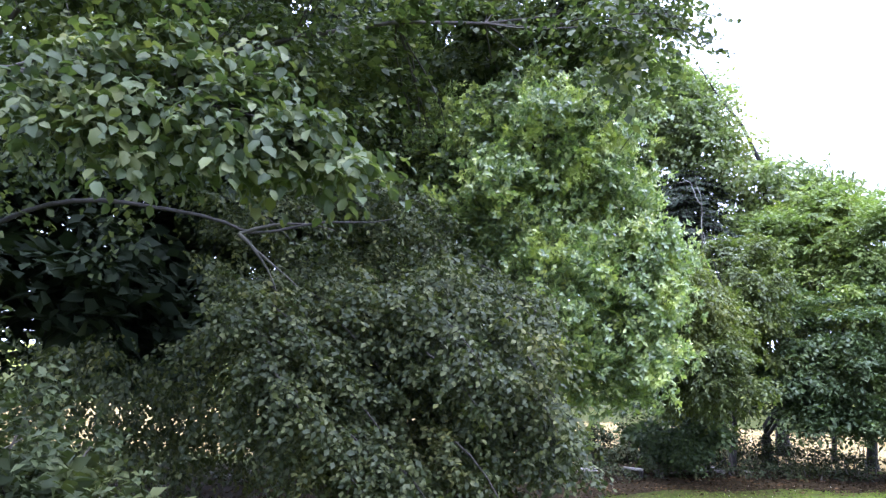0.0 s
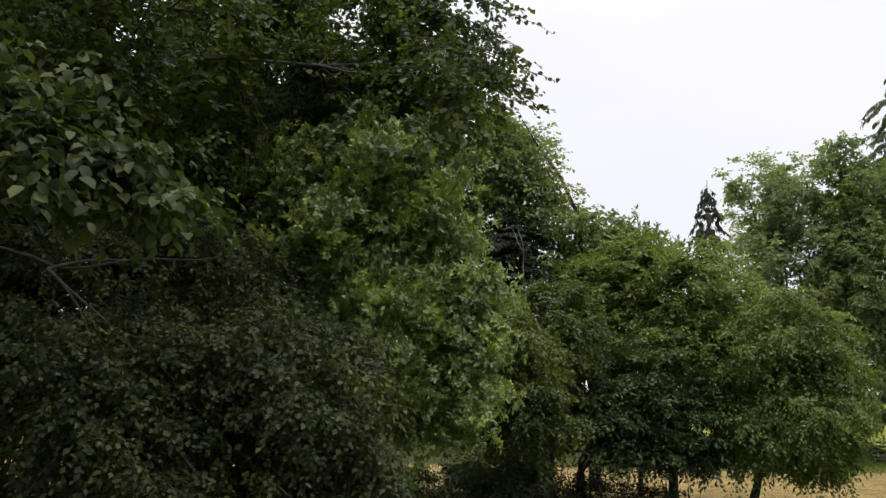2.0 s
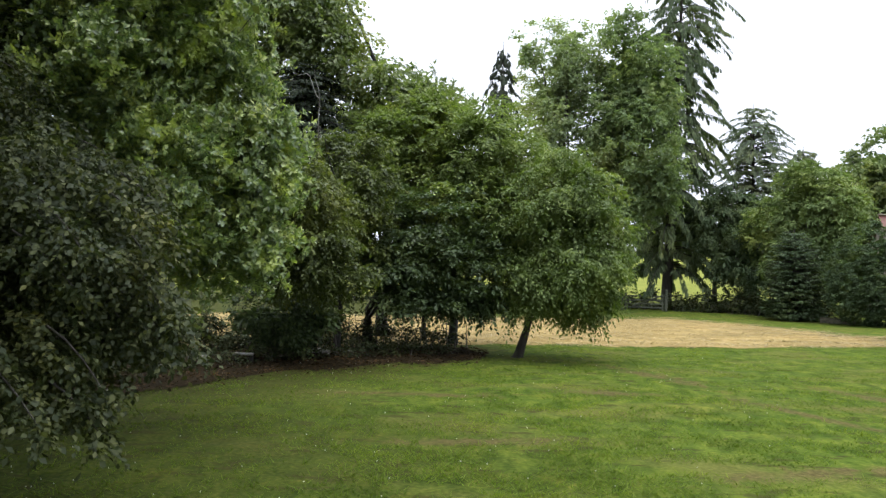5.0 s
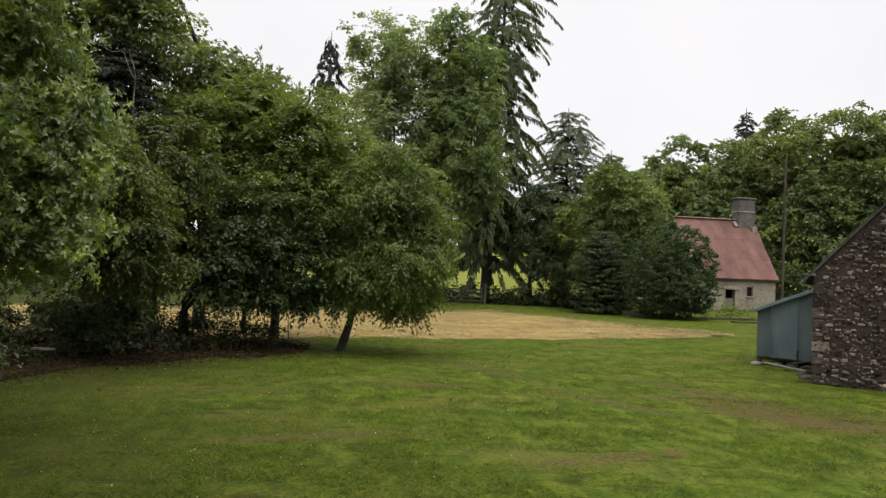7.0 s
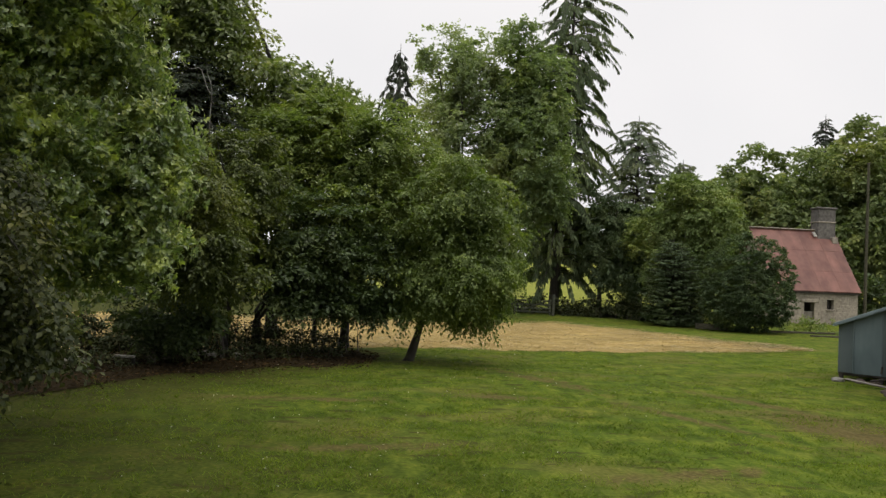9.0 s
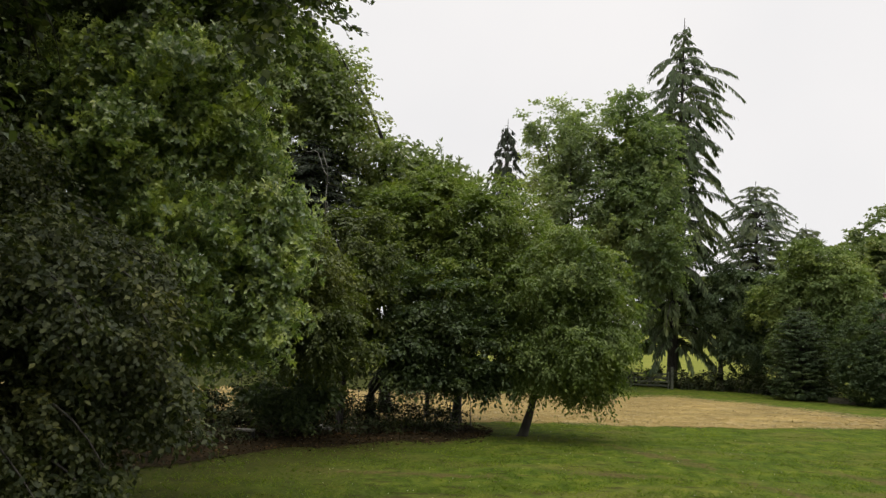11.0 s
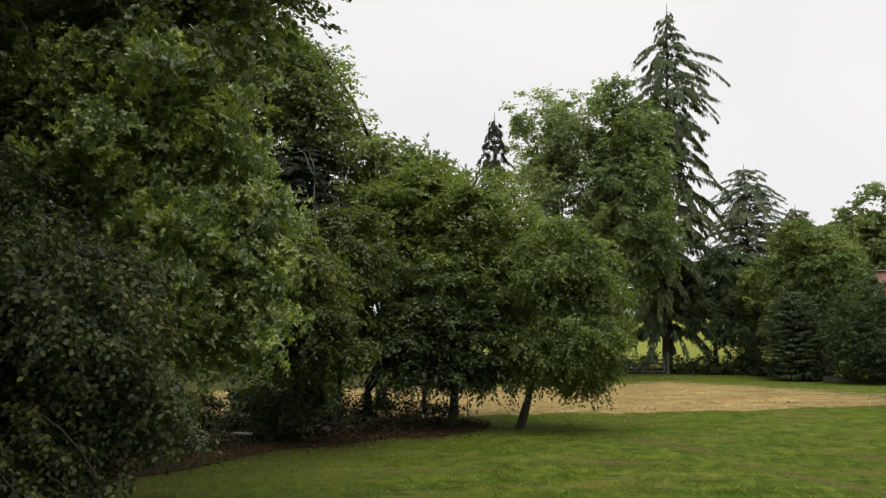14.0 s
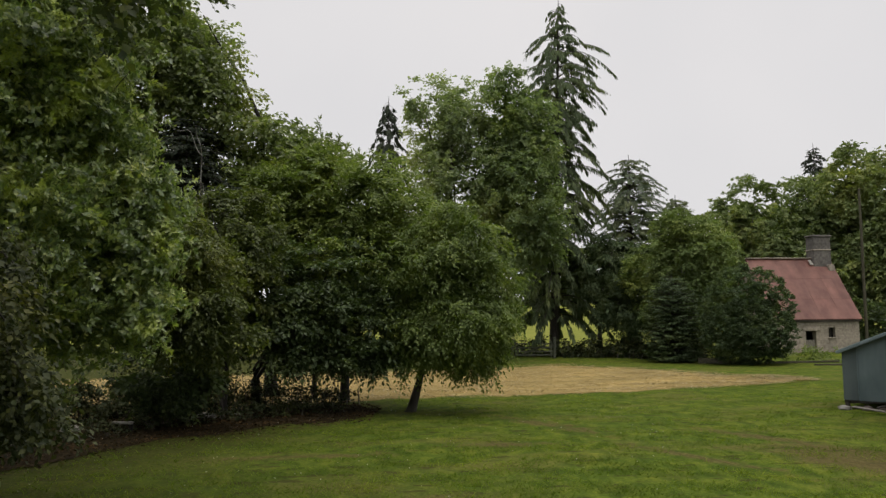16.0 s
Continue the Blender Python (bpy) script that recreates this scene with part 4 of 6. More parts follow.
def lower_crown():
    """The boughs of the shade tree that sweep down to the lawn, each an arm with hanging sprays."""
    o = np.array(near_tree.matrix_world.translation[:])
    low = ([-50, -46, -44, -40, -36, -33, -31, -29, -26, -24], [-1.0, -5.0, -8.0, -9.8, -10.4, -9.4, -9.0, -7.2, -5.8, -4.5])
    high = ([-50, -46, -43, -39.5, -34, -29, -26.5, -24.5, -24], [5.0, 8.0, 11.5, 12.5, 11.0, 8.0, 4.5, 0.5, -5.0])
    tips = [(-29.9, -11.3, 7.2), (-29.8, -8.6, 7.3), (-24.5, -5.8, 8.0), (-27.2, -5.6, 7.8), (-33.5, -10.6, 7.0), (-37, -10.8, 7.0), (-25.6, -4.2, 8.2), (-28.5, -2.5, 8.4)]
    for _ in range(98):
        az = rng.uniform(-46, -26)
        a, b = np.interp(az, *low), np.interp(az, *high)
        el = a + (b - a) * rng.random() ** 1.2
        tips.append((az, el, rng.uniform(7.2, 9.4) + 1.6 * min(1.0, max(0.0, (el - 1.0) / 3.0))))
    C, O, tw = [], [], []
    for k, (az, el, r) in enumerate(tips):
        a = sph(az - rng.uniform(8, 13), min(el + rng.uniform(5, 8), max(6.5, el + 2.5)), r + rng.uniform(0.6, 1.5)) - o
        b = sph(az, el, r) - o
        line = bend(a, b, 0.28, 12, 0.025)
        line[-4:, 2] += np.array([0.03, 0.04, 0.03, 0.0])
        for i in range(3 if az > -36 else 6, 12):
            reach = 0.16 * (1 - i / 14)
            C.append(line[i] + rng.normal(0, reach, (2, 3)))
            O.append(np.tile(unit(line[i] - line[i - 1] + np.array([0, 0, -0.05])), (2, 1)))
        wood = np.linspace(0.022, 0.004, 12)
        if k < 12:
            part("limb", np_mesh("limb", *tube([(line[8:], wood[8:] * 1.2)], 6), smooth=True), M_BARK_BLACKISH, near_tree)
        else:
            tw.append((line[8:], wood[8:]))
    part("branchwork", np_mesh("branchwork", *tube(tw, 5)), M_BARK_BLACKISH, near_tree)["kind"] = "stuff"
    C, O = np.concatenate(C), np.concatenate(O)
    part("lower_crown", np_mesh("lower_crown", *foliage(C, O, 0.24, 9, 7, 0.066, 0.66, 0.35, 0.45)), M_LOWLEAF_SHADED, near_tree, "drooping lower boughs, leaves darkened as in shade")
    # thin twigs hanging in the gap under the crown
    bunches = [sph(rng.uniform(-61, -44), rng.uniform(-6.5, -0.2), rng.uniform(9.5, 12.5)) for _ in range(44)]
    K = np.array([bunches[k % 44] + rng.normal(0, 0.34, 3) for k in range(430)]) - o
    part("hanging_leaves", np_mesh("hanging_leaves", *foliage(K, np.tile([0, 0, -1.0], (430, 1)), 0.32, 4, 8, 0.075, 0.66, 0.6)), M_LOWLEAF_SHADED, near_tree)["kind"] = "stuff"


lower_crown()

tree("oak_tree", polar(-33, 16.5),
     [lobe(-27.5, 8.5, 14.0, 1.8, 1.9), lobe(-22.4, 6.8, 13.2, 0.75, 0.7), lobe(-24, 12.3, 13.4, 0.85, 0.7), lobe(-23.2, 2.0, 13.2, 0.8, 0.6), lobe(-31.0, 9.5, 13.8, 1.2, 1.2), lobe(-34.2, 14.4, 12.8, 0.75, 0.55),
      lobe(-20.6, 8.6, 13.2, 0.4, 0.35), lobe(-29, 15, 13.6, 1.0, 0.8), lobe(-28, 0.5, 13.8, 1.1, 0.9), lobe(-32.6, 17.2, 12.8, 0.25, 0.6), lobe(-29.2, 18.6, 12.8, 0.22, 0.65), lobe(-31, 12.5, 12.6, 0.8, 0.6), lobe(-25.5, 7.0, 12.2, 0.7, 0.5), lobe(-27.5, 4.0, 12.3, 0.7, 0.5), lobe(-21.6, 4.2, 13.0, 0.45, 0.35), lobe(-19.4, 8.4, 13.2, 0.3, 0.2), lobe(-20.0, 5.6, 13.0, 0.3, 0.2), lobe(-22.6, 13.0, 13.2, 0.5, 0.4), lobe(-26.5, 15.4, 12.8, 1.1, 0.8), lobe(-24.4, 17.2, 13.2, 0.7, 0.5), lobe(-29.5, 12.5, 12.4, 0.8, 0.6), lobe(-23.6, -0.2, 13.2, 0.75, 0.3), lobe(-20.6, 1.2, 13.4, 0.55, 0.45)],
     M_OAK, "oak tree with yellow-green lobed leaves beside the lawn", bark=M_BARK, trunk_r=0.22, fork=0.3,
     leaf=0.09, aspect=0.5, dens=28, cr=0.38, sprigs=17, per=8, droop=0.1, flat=0.5, limbs=8, twigs=80, inner=0.5, rough=0.4, core=0.12, core_leaf=1.3, tuft=0.95, tufts=7, arms=0.9)

# ---- the thicket at the lawn's edge ----
tree("willow_like_tree", (-1.1, 25.1),
     [lobe(0.9, 5.3, 25, 1.25, 1.3), lobe(2.9, 3.2, 25, 0.95, 1.2), lobe(-1.5, 3.0, 25, 1.3, 1.5), lobe(3.4, 0.4, 24.8, 0.65, 1.0), lobe(0.8, 0.2, 24.6, 1.5, 1.2), lobe(-1.6, -0.8, 24.6, 1.1, 0.9), lobe(2.4, -1.7, 24.8, 0.6, 0.6)],
     M_WILLOW, "small leaning tree with drooping narrow light-green leaves", bark=M_BARK_BLACKISH, trunk_r=0.17, fork=0.2, lean=(0.35, 0.0),
     leaf=0.115, aspect=0.46, dens=42, cr=0.55, sprigs=11, per=10, droop=0.62, flat=0.5, limbs=7, twigs=60, inner=0.5, rough=0.25, core=0.2, core_leaf=1.6, tufts=4, arms=0.45)

tree("hazel_tree", (-3.5, 28.6),
     [lobe(-4.9, 7.6, 27.5, 1.85, 1.95), lobe(-8.4, 7.7, 27.5, 1.9, 2.0), lobe(-11.5, 6.6, 27.5, 1.4, 1.9), lobe(-3.0, 5.6, 27.2, 1.3, 1.5), lobe(-6.5, 4.2, 27, 1.9, 1.5), lobe(-1.9, 6.2, 27, 0.95, 1.2), lobe(-9.4, 10.0, 28.2, 1.2, 0.9)],
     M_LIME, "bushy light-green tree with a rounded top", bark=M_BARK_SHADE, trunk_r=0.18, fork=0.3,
     leaf=0.14, aspect=0.52, dens=24, cr=0.62, sprigs=12, per=8, droop=0.32, flat=0.35, limbs=7, twigs=50, inner=0.6, core=0.24, core_leaf=1.5, rough=0.2, tufts=3, arms=0.25, face_up=0.85)

tree("cherry_tree", (-6.0, 26.2),
     [lobe(-10.8, 2.6, 25.4, 1.4, 1.3), lobe(-7.6, 2.6, 25.3, 1.4, 1.3), lobe(-12.2, 0.6, 25.4, 0.9, 1.1), lobe(-9.6, 0.4, 25.0, 1.4, 0.7), lobe(-6.4, 0.2, 25.0, 1.3, 0.9), lobe(-6.6, -1.9, 24.6, 0.9, 0.35), lobe(-10.6, -1.8, 24.7, 0.8, 0.4), lobe(-8.4, -1.6, 24.9, 0.8, 0.35), lobe(-4.6, 0.9, 25.2, 0.9, 1.0), lobe(-4.4, -1.9, 24.6, 0.6, 0.35)],
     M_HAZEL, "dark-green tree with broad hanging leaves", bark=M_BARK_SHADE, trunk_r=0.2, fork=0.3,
     leaf=0.15, aspect=0.46, dens=24, cr=0.66, sprigs=11, per=8, droop=0.3, flat=0.2, limbs=9, twigs=60, inner=0.4, tufts=5, core=0.14, core_leaf=1.4, face_up=1.1, arms=0.92)

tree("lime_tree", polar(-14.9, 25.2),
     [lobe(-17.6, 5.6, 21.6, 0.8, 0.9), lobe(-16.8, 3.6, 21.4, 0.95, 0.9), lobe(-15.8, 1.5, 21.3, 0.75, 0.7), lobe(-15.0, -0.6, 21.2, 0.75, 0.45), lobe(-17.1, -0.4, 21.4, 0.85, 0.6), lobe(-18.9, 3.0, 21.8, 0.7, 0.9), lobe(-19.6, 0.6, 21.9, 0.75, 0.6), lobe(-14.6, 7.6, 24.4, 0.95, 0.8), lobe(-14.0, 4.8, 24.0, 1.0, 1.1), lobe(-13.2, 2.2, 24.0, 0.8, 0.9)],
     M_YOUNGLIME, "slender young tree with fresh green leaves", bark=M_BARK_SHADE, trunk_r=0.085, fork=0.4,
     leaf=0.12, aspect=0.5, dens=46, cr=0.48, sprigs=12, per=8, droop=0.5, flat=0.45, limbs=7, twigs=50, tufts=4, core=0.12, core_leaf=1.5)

tree("alder_tree", (-6.4, 30.5),
     [lobe(-12.2, 12.5, 29.5, 1.2, 1.5), lobe(-15.2, 13.8, 29.5, 1.4, 2.0), lobe(-18, 15.5, 30, 1.9, 2.2), lobe(-9.4, 10.9, 30.5, 1.2, 1.1), lobe(-7.2, 10.0, 30.5, 0.8, 0.8), lobe(-13.4, 9.4, 29, 1.4, 1.6), lobe(-13.0, 6.2, 28.0, 1.5, 1.5), lobe(-11.0, 9.0, 28.8, 1.4, 1.4), lobe(-22.5, 12, 30.5, 2.2, 2.4), lobe(-25, 8, 30.5, 2.2, 2.4), lobe(-20.4, 17.6, 29.5, 2.0, 1.8), lobe(-16.8, 17.8, 29.4, 1.2, 1.2), lobe(-18.8, 18.8, 29.2, 1.4, 1.2), lobe(-22.2, 20.0, 29.0, 2.0, 1.7), lobe(-24.5, 17.0, 29.4, 1.8, 1.8)],
     M_ALDER, "tall green tree behind the thicket with bare twigs at its top", bark=M_BARK_SHADE, trunk_r=0.22, fork=0.35,
     leaf=0.18, aspect=0.55, dens=16, cr=0.64, sprigs=10, per=7, droop=0.4, flat=0.6, limbs=9, twigs=80, rough=0.18, tufts=2, core=0.2, core_leaf=1.5, wild=0.55, face_up=0.45)


def top_shoots():
    """Feathered shoots that stand up from the top of the alder."""
    o = np.array(polar(-9, 30.0) + (0.0,))
    s = thing("young_ash", (o[0], o[1], 0), "slender young tree whose feathered shoots rise above the thicket", "tree")
    tops = [(-8.7, 14.1), (-9.3, 13.5), (-8.0, 13.3), (-7.3, 13.1), (-6.7, 12.6), (-10.0, 13.4), (-6.0, 12.0), (-5.5, 11.9), (-9.0, 12.8), (-7.8, 12.6)]
    stem = bend((0, 0, -0.1), sph(-8.2, 9.5, 30.0) - o, 0, 9, 0.02)
    part("trunk", np_mesh("trunk", *tube([(stem, np.linspace(0.09, 0.03, 9))], 8), smooth=True), M_BARK_SHADE, s)
    P, D, N = [], [], []
    for az, el in tops:
        a, b = stem[-1], sph(az, el, 30.0 + rng.uniform(-0.6, 0.6)) - o
        line = bend(a, b, 0.1, 12, 0.03)
        part("shoot", np_mesh("shoot", *tube([(line, np.linspace(0.024, 0.006, 12))], 6), smooth=True), M_BARK_GREY, s)
        for t in np.repeat(np.linspace(0.35, 1.0, 26), 3):
            p = np.array([np.interp(t * 11, np.arange(12), line[:, c]) for c in range(3)])
            P.append(p + rng.normal(0, 0.03, 3))
            D.append(unit(line[-1] - line[-4]) * 0.5 + rng.normal(0, 0.55, 3))
            N.append(np.array([0, 0, 0.7]) + rng.normal(0, 0.4, 3))
    L = 0.24 * rng.uniform(0.5, 1.1, len(P))
    part("crown", np_mesh("crown", *leaf_arrays(np.array(P), np.array(D), np.array(N), L, L * 0.34, 0.2)), M_ALDER, s)


top_shoots()

conifer("yew_tree", polar(-17.6, 28.6), 9.9, [(0, 1.8), (0.5, 2.3), (0.8, 2.1), (0.95, 1.3), (1, 0.4)], M_DARKSPRUCE, "dark evergreen with bare grey twigs inside the thicket", tiers=36, per=12, droop=0.2, spray=0.27, bare=0.2, trunk_r=0.16, step=0.045, hang=0.5, ragged=0.5)

hedge("ground_cover", [(-15.5, 12.2), (-11.6, 15.0), (-9.6, 18.2), (-8.2, 20.8), (-6.2, 23.0), (-3.8, 24.8)], 0.34, 1.0, M_BRAMBLE, "low dark bramble shoots along the planting bed", 0.09, 46, 0.3, 7, 5, True, "undergrowth")
hedge("bramble_hedge", [(-17, 17), (-11.5, 22.4), (-9.4, 24.2)], 0.95, 1.1, M_BRAMBLE, "low tangled dark bramble hedge with dry stems", 0.11, 80, 0.35, 8, 6)
hedge("bramble_hedge", [(-9.2, 24.4), (-6.8, 25.6), (-4.0, 26.4)], 0.75, 1.0, M_BRAMBLE, "low dark brambles at the foot of the thicket", 0.10, 66, 0.3, 7, 6)
hedge("bramble_hedge", [(-9.6, 24.6), (-7.2, 26.0), (-5.2, 26.8), (-3.4, 27.2)], 1.75, 0.9, M_BRAMBLE, "thin dark shrubs under the trees", 0.10, 40, 0.32, 5, 5)
tree("elder_bush", polar(-18.6, 23.6),
     [lobe(-18.4, -3.0, 23.4, 0.95, 1.0), lobe(-20.2, -3.2, 23.2, 0.65, 0.6), lobe(-16.6, -3.2, 23.6, 0.7, 0.8)],
     M_HAZEL, "dark leafy bush under the trees", "bush", bark=M_BARK, trunk_r=0.05, fork=0.3,
     leaf=0.12, aspect=0.55, dens=50, cr=0.4, sprigs=10, per=6, droop=0.3, flat=0.4, limbs=5, twigs=30)


def dead_tree():
    """A bare grey snag whose forks show in front of the yew."""
    x, y = polar(-16.2, 24.4)
    s = thing("dead_tree", (x, y, 0), "bare grey dead tree with crooked forked branches", "tree")
    top = sph(-16.6, 11.5, 24.4) - np.array([x, y, 0])
    line = bend((0.5, 0.3, -0.1), top, 0, 12, 0.05)
    part("trunk", np_mesh("trunk", *tube([(line, np.linspace(0.04, 0.012, 12))], 8), smooth=True), M_BARK, s)
    for k in range(16):
        i = int(rng.integers(5, 12))
        e = line[i] + np.array([rng.uniform(-0.9, 0.9), rng.uniform(-0.5, 0.2), rng.uniform(0.1, 1.0)])
        p = bend(line[i], e, rng.uniform(-0.05, 0.15), 10, 0.16)
        part("branch", np_mesh("branch", *tube([(p, np.linspace(0.015, 0.005, 10))], 6), smooth=True), M_BARK_GREY, s)



dead_tree()

# the near shrub beside the camera
tree("garden_shrub", polar(-66, 6.6),
     [lobe(-65, -4.8, 6.3, 0.9, 0.62), lobe(-60, -8.0, 6.4, 0.65, 0.42), lobe(-55.5, -10.0, 6.5, 0.48, 0.28), lobe(-52.2, -11.4, 6.6, 0.3, 0.2), lobe(-70, -5.5, 6.3, 0.9, 0.7)],
     M_SHRUB, "leafy green garden shrub growing on the lawn", "shrub", bark=M_BARK, trunk_r=0.05, fork=0.3,
     leaf=0.075, aspect=0.6, dens=60, cr=0.3, sprigs=8, per=7, droop=0.15, limbs=6, twigs=40)

# ---- far trees ----
conifer("tall_spruce", polar(7.5, 64), 28.5, [(0, 3.8), (0.12, 4.0), (0.3, 4.0), (0.55, 4.3), (0.68, 4.0), (0.8, 3.9), (0.85, 3.7), (0.88, 1.9), (0.94, 1.0), (1, 0.15)], M_SPRUCE, "tall spruce with drooping boughs above the gate",
        tiers=42, per=9, droop=0.5, rise=0.28, spray=0.62, bare=0.11, trunk_r=0.42, gap=0.12, step=0.05, hang=3.0, lean=1.0, slim=0.26, low=1.5, clump=0.4, ragged=0.55)
conifer("narrow_spruce", polar(-3.85, 76), 23.3, [(0, 2.4), (0.5, 2.2), (0.82, 1.9), (0.9, 1.45), (0.945, 0.9), (1, 0.5)], M_DARKSPRUCE, "narrow dark spruce standing behind the trees",
        tiers=40, per=7, droop=0.7, rise=0.2, spray=0.75, bare=0.1, trunk_r=0.35, step=0.07, hang=3.0, slim=0.28, ragged=0.5, gap=0.06, clump=0.35)
conifer("cedar_tree", polar(12.9, 69), 16.1, [(0, 3.4), (0.5, 3.8), (0.78, 3.2), (0.86, 2.6), (0.93, 1.6), (0.97, 0.8), (1, 0.2)], M_CEDAR, "grey-green cedar with layered open boughs",
        tiers=46, per=8, droop=0.3, rise=0.5, spray=0.42, bare=0.1, trunk_r=0.28, step=0.044, gap=0.12, hang=0.9, slim=0.3, clump=0.35, ragged=0.6)
conifer("cedar_tree", polar(15.9, 72), 12.9, [(0, 3.2), (0.5, 3.4), (0.8, 2.4), (0.92, 1.4), (1, 0.2)], M_CEDAR, "grey-green cedar with layered open boughs",
        tiers=26, per=10, droop=0.3, rise=0.45, spray=0.45, bare=0.1, trunk_r=0.22, step=0.048, hang=0.8, slim=0.32, clump=0.5, ragged=0.5)

tree("maple_tree", polar(1.2, 58),
     [lobe(-0.4, 14.0, 58, 2.2, 3.5), lobe(1.6, 14.6, 58, 2.0, 3.0), lobe(-1.0, 9.8, 58, 1.9, 3.0), lobe(1.6, 9.5, 57.5, 2.9, 3.6), lobe(0.5, 5.5, 57.5, 2.4, 2.8), lobe(2.6, 4.5, 57, 2.2, 2.6), lobe(-1.9, 15.0, 58, 0.7, 0.5)],
     M_MAPLE, "large grey-green tree with an open crown", bark=M_BARK_BLACKISH, trunk_r=0.4, fork=0.25,
     leaf=0.22, aspect=0.66, dens=14, cr=0.8, sprigs=10, per=7, droop=0.3, flat=0.55, limbs=12, twigs=60, rough=0.34, core=0.04, core_leaf=1.3, wild=0.6, arms=0.5, inner=0.45, face_up=0.35)
tree("sycamore_tree", polar(3.2, 57.4),
     [lobe(4.6, 14.3, 57, 2.0, 3.6), lobe(6.2, 12.9, 57, 1.9, 3.4), lobe(5.7, 9.2, 56.5, 2.6, 3.4), lobe(3.8, 9.5, 57, 2.1, 3.4), lobe(6.2, 6.0, 56.5, 1.9, 2.2), lobe(4.2, 4.9, 56.5, 1.8, 2.2)],
     M_SYCAMORE, "tall full green tree with a rounded top", bark=M_BARK_BLACKISH, trunk_r=0.35, fork=0.25,
     leaf=0.22, aspect=0.66, dens=15, cr=0.75, sprigs=10, per=7, droop=0.35, flat=0.7, limbs=10, twigs=30, rough=0.2, core=0.12, wild=0.55, arms=0.2, inner=0.65, face_up=0.4)
tree("ash_tree", polar(16.3, 61),
     [lobe(16.2, 4.8, 61, 2.5, 2.7), lobe(17.8, 4.3, 60, 1.9, 2.2), lobe(14.2, 3.0, 61, 1.8, 2.3), lobe(16.5, 1.0, 60, 3.0, 1.9)],
     M_ASH, "rounded light-green tree beside the cottage", bark=M_BARK_GREY, trunk_r=0.22, fork=0.3,
     leaf=0.23, aspect=0.5, dens=16, cr=0.62, sprigs=10, per=7, droop=0.4, flat=0.5, limbs=8, twigs=20, wild=0.4, core=0.25, core_leaf=1.7, arms=0.05, inner=0.82, rough=0.1, face_up=0.7, tufts=3)
tree("dark_tree", polar(10.6, 63),
     [lobe(10.4, 4.0, 63, 1.9, 3.0), lobe(12.2, 1.2, 62, 1.8, 2.6), lobe(12.4, 4.4, 64, 1.4, 2.2)],
     M_LAUREL, "dark evergreen tree beside the spruce", bark=M_BARK, trunk_r=0.25, fork=0.25,
     leaf=0.22, aspect=0.4, dens=18, cr=0.7, sprigs=11, per=7, droop=0.6, flat=0.45, limbs=8, twigs=30, wild=0.28, core=0.2)
tree("laurel_bush", polar(20.15, 54),
     [lobe(20.2, 0.7, 54, 2.62, 2.75), lobe(20.15, -0.7, 53.8, 2.7, 1.9)],
     M_LAUREL, "large rounded dark laurel bush in front of the cottage", "bush", bark=M_BARK, trunk_r=0.12, fork=0.2,
     leaf=0.15, aspect=0.5, dens=74, cr=0.19, sprigs=6, per=7, droop=0.15, limbs=6, twigs=0, rough=0.03, inner=0.86, arms=0.0, wild=0.35, core=0.1, face_up=0.45)
conifer("cypress_bush", polar(15.45, 56), 5.75, [(0, 1.75), (0.3, 1.95), (0.6, 1.8), (0.8, 1.4), (0.93, 0.8), (1, 0.2)], M_LAUREL, "dense cone-shaped dark evergreen bush",
        tiers=34, per=13, droop=-0.05, spray=0.3, bare=0.02, trunk_r=0.12, step=0.08, hang=0.25, low=0.15, ragged=0.14)

for az, el, r, rh, rv in ((20.8, 5.6, 86, 4.0, 5.4), (24.0, 5.4, 92, 3.8, 5.8), (27.2, 6.6, 88, 4.6, 6.2), (30.6, 6.6, 86, 4.8, 6.4), (34.2, 6.2, 88, 4.4, 5.6)):
    tree("chestnut_tree", polar(az, r),
         [lobe(az, el, r, rh, rv), lobe(az - 1.9, el - 2.5, r - 2, rh * 0.68, rv * 0.7), lobe(az + 1.9, el - 2.2, r - 2, rh * 0.68, rv * 0.7), lobe(az, el - 4.5, r - 3, rh * 0.9, rv * 0.6)],
         M_CHESTNUT, "tall spreading chestnut tree behind the cottage", bark=M_BARK_GREY, trunk_r=0.45, fork=0.25, group="trees behind the cottage",
         leaf=0.4, aspect=0.55, dens=6.2, cr=0.9, sprigs=8, per=6, droop=0.4, flat=0.65, limbs=8, twigs=0, rough=0.11, inner=0.9, wild=0.6, core=0.4, core_leaf=2.2, arms=0.0, tufts=4, face_up=0.4)
conifer("fir_tree", polar(24.6, 98), 20.4, [(0, 3.0), (0.7, 2.2), (0.88, 1.4), (0.95, 0.7), (1, 0.12)], M_DARKSPRUCE, "dark fir showing above the chestnut trees", tiers=26, per=8, droop=0.3, rise=0.2, spray=0.7, bare=0.2, trunk_r=0.4, step=0.09, hang=0.6)

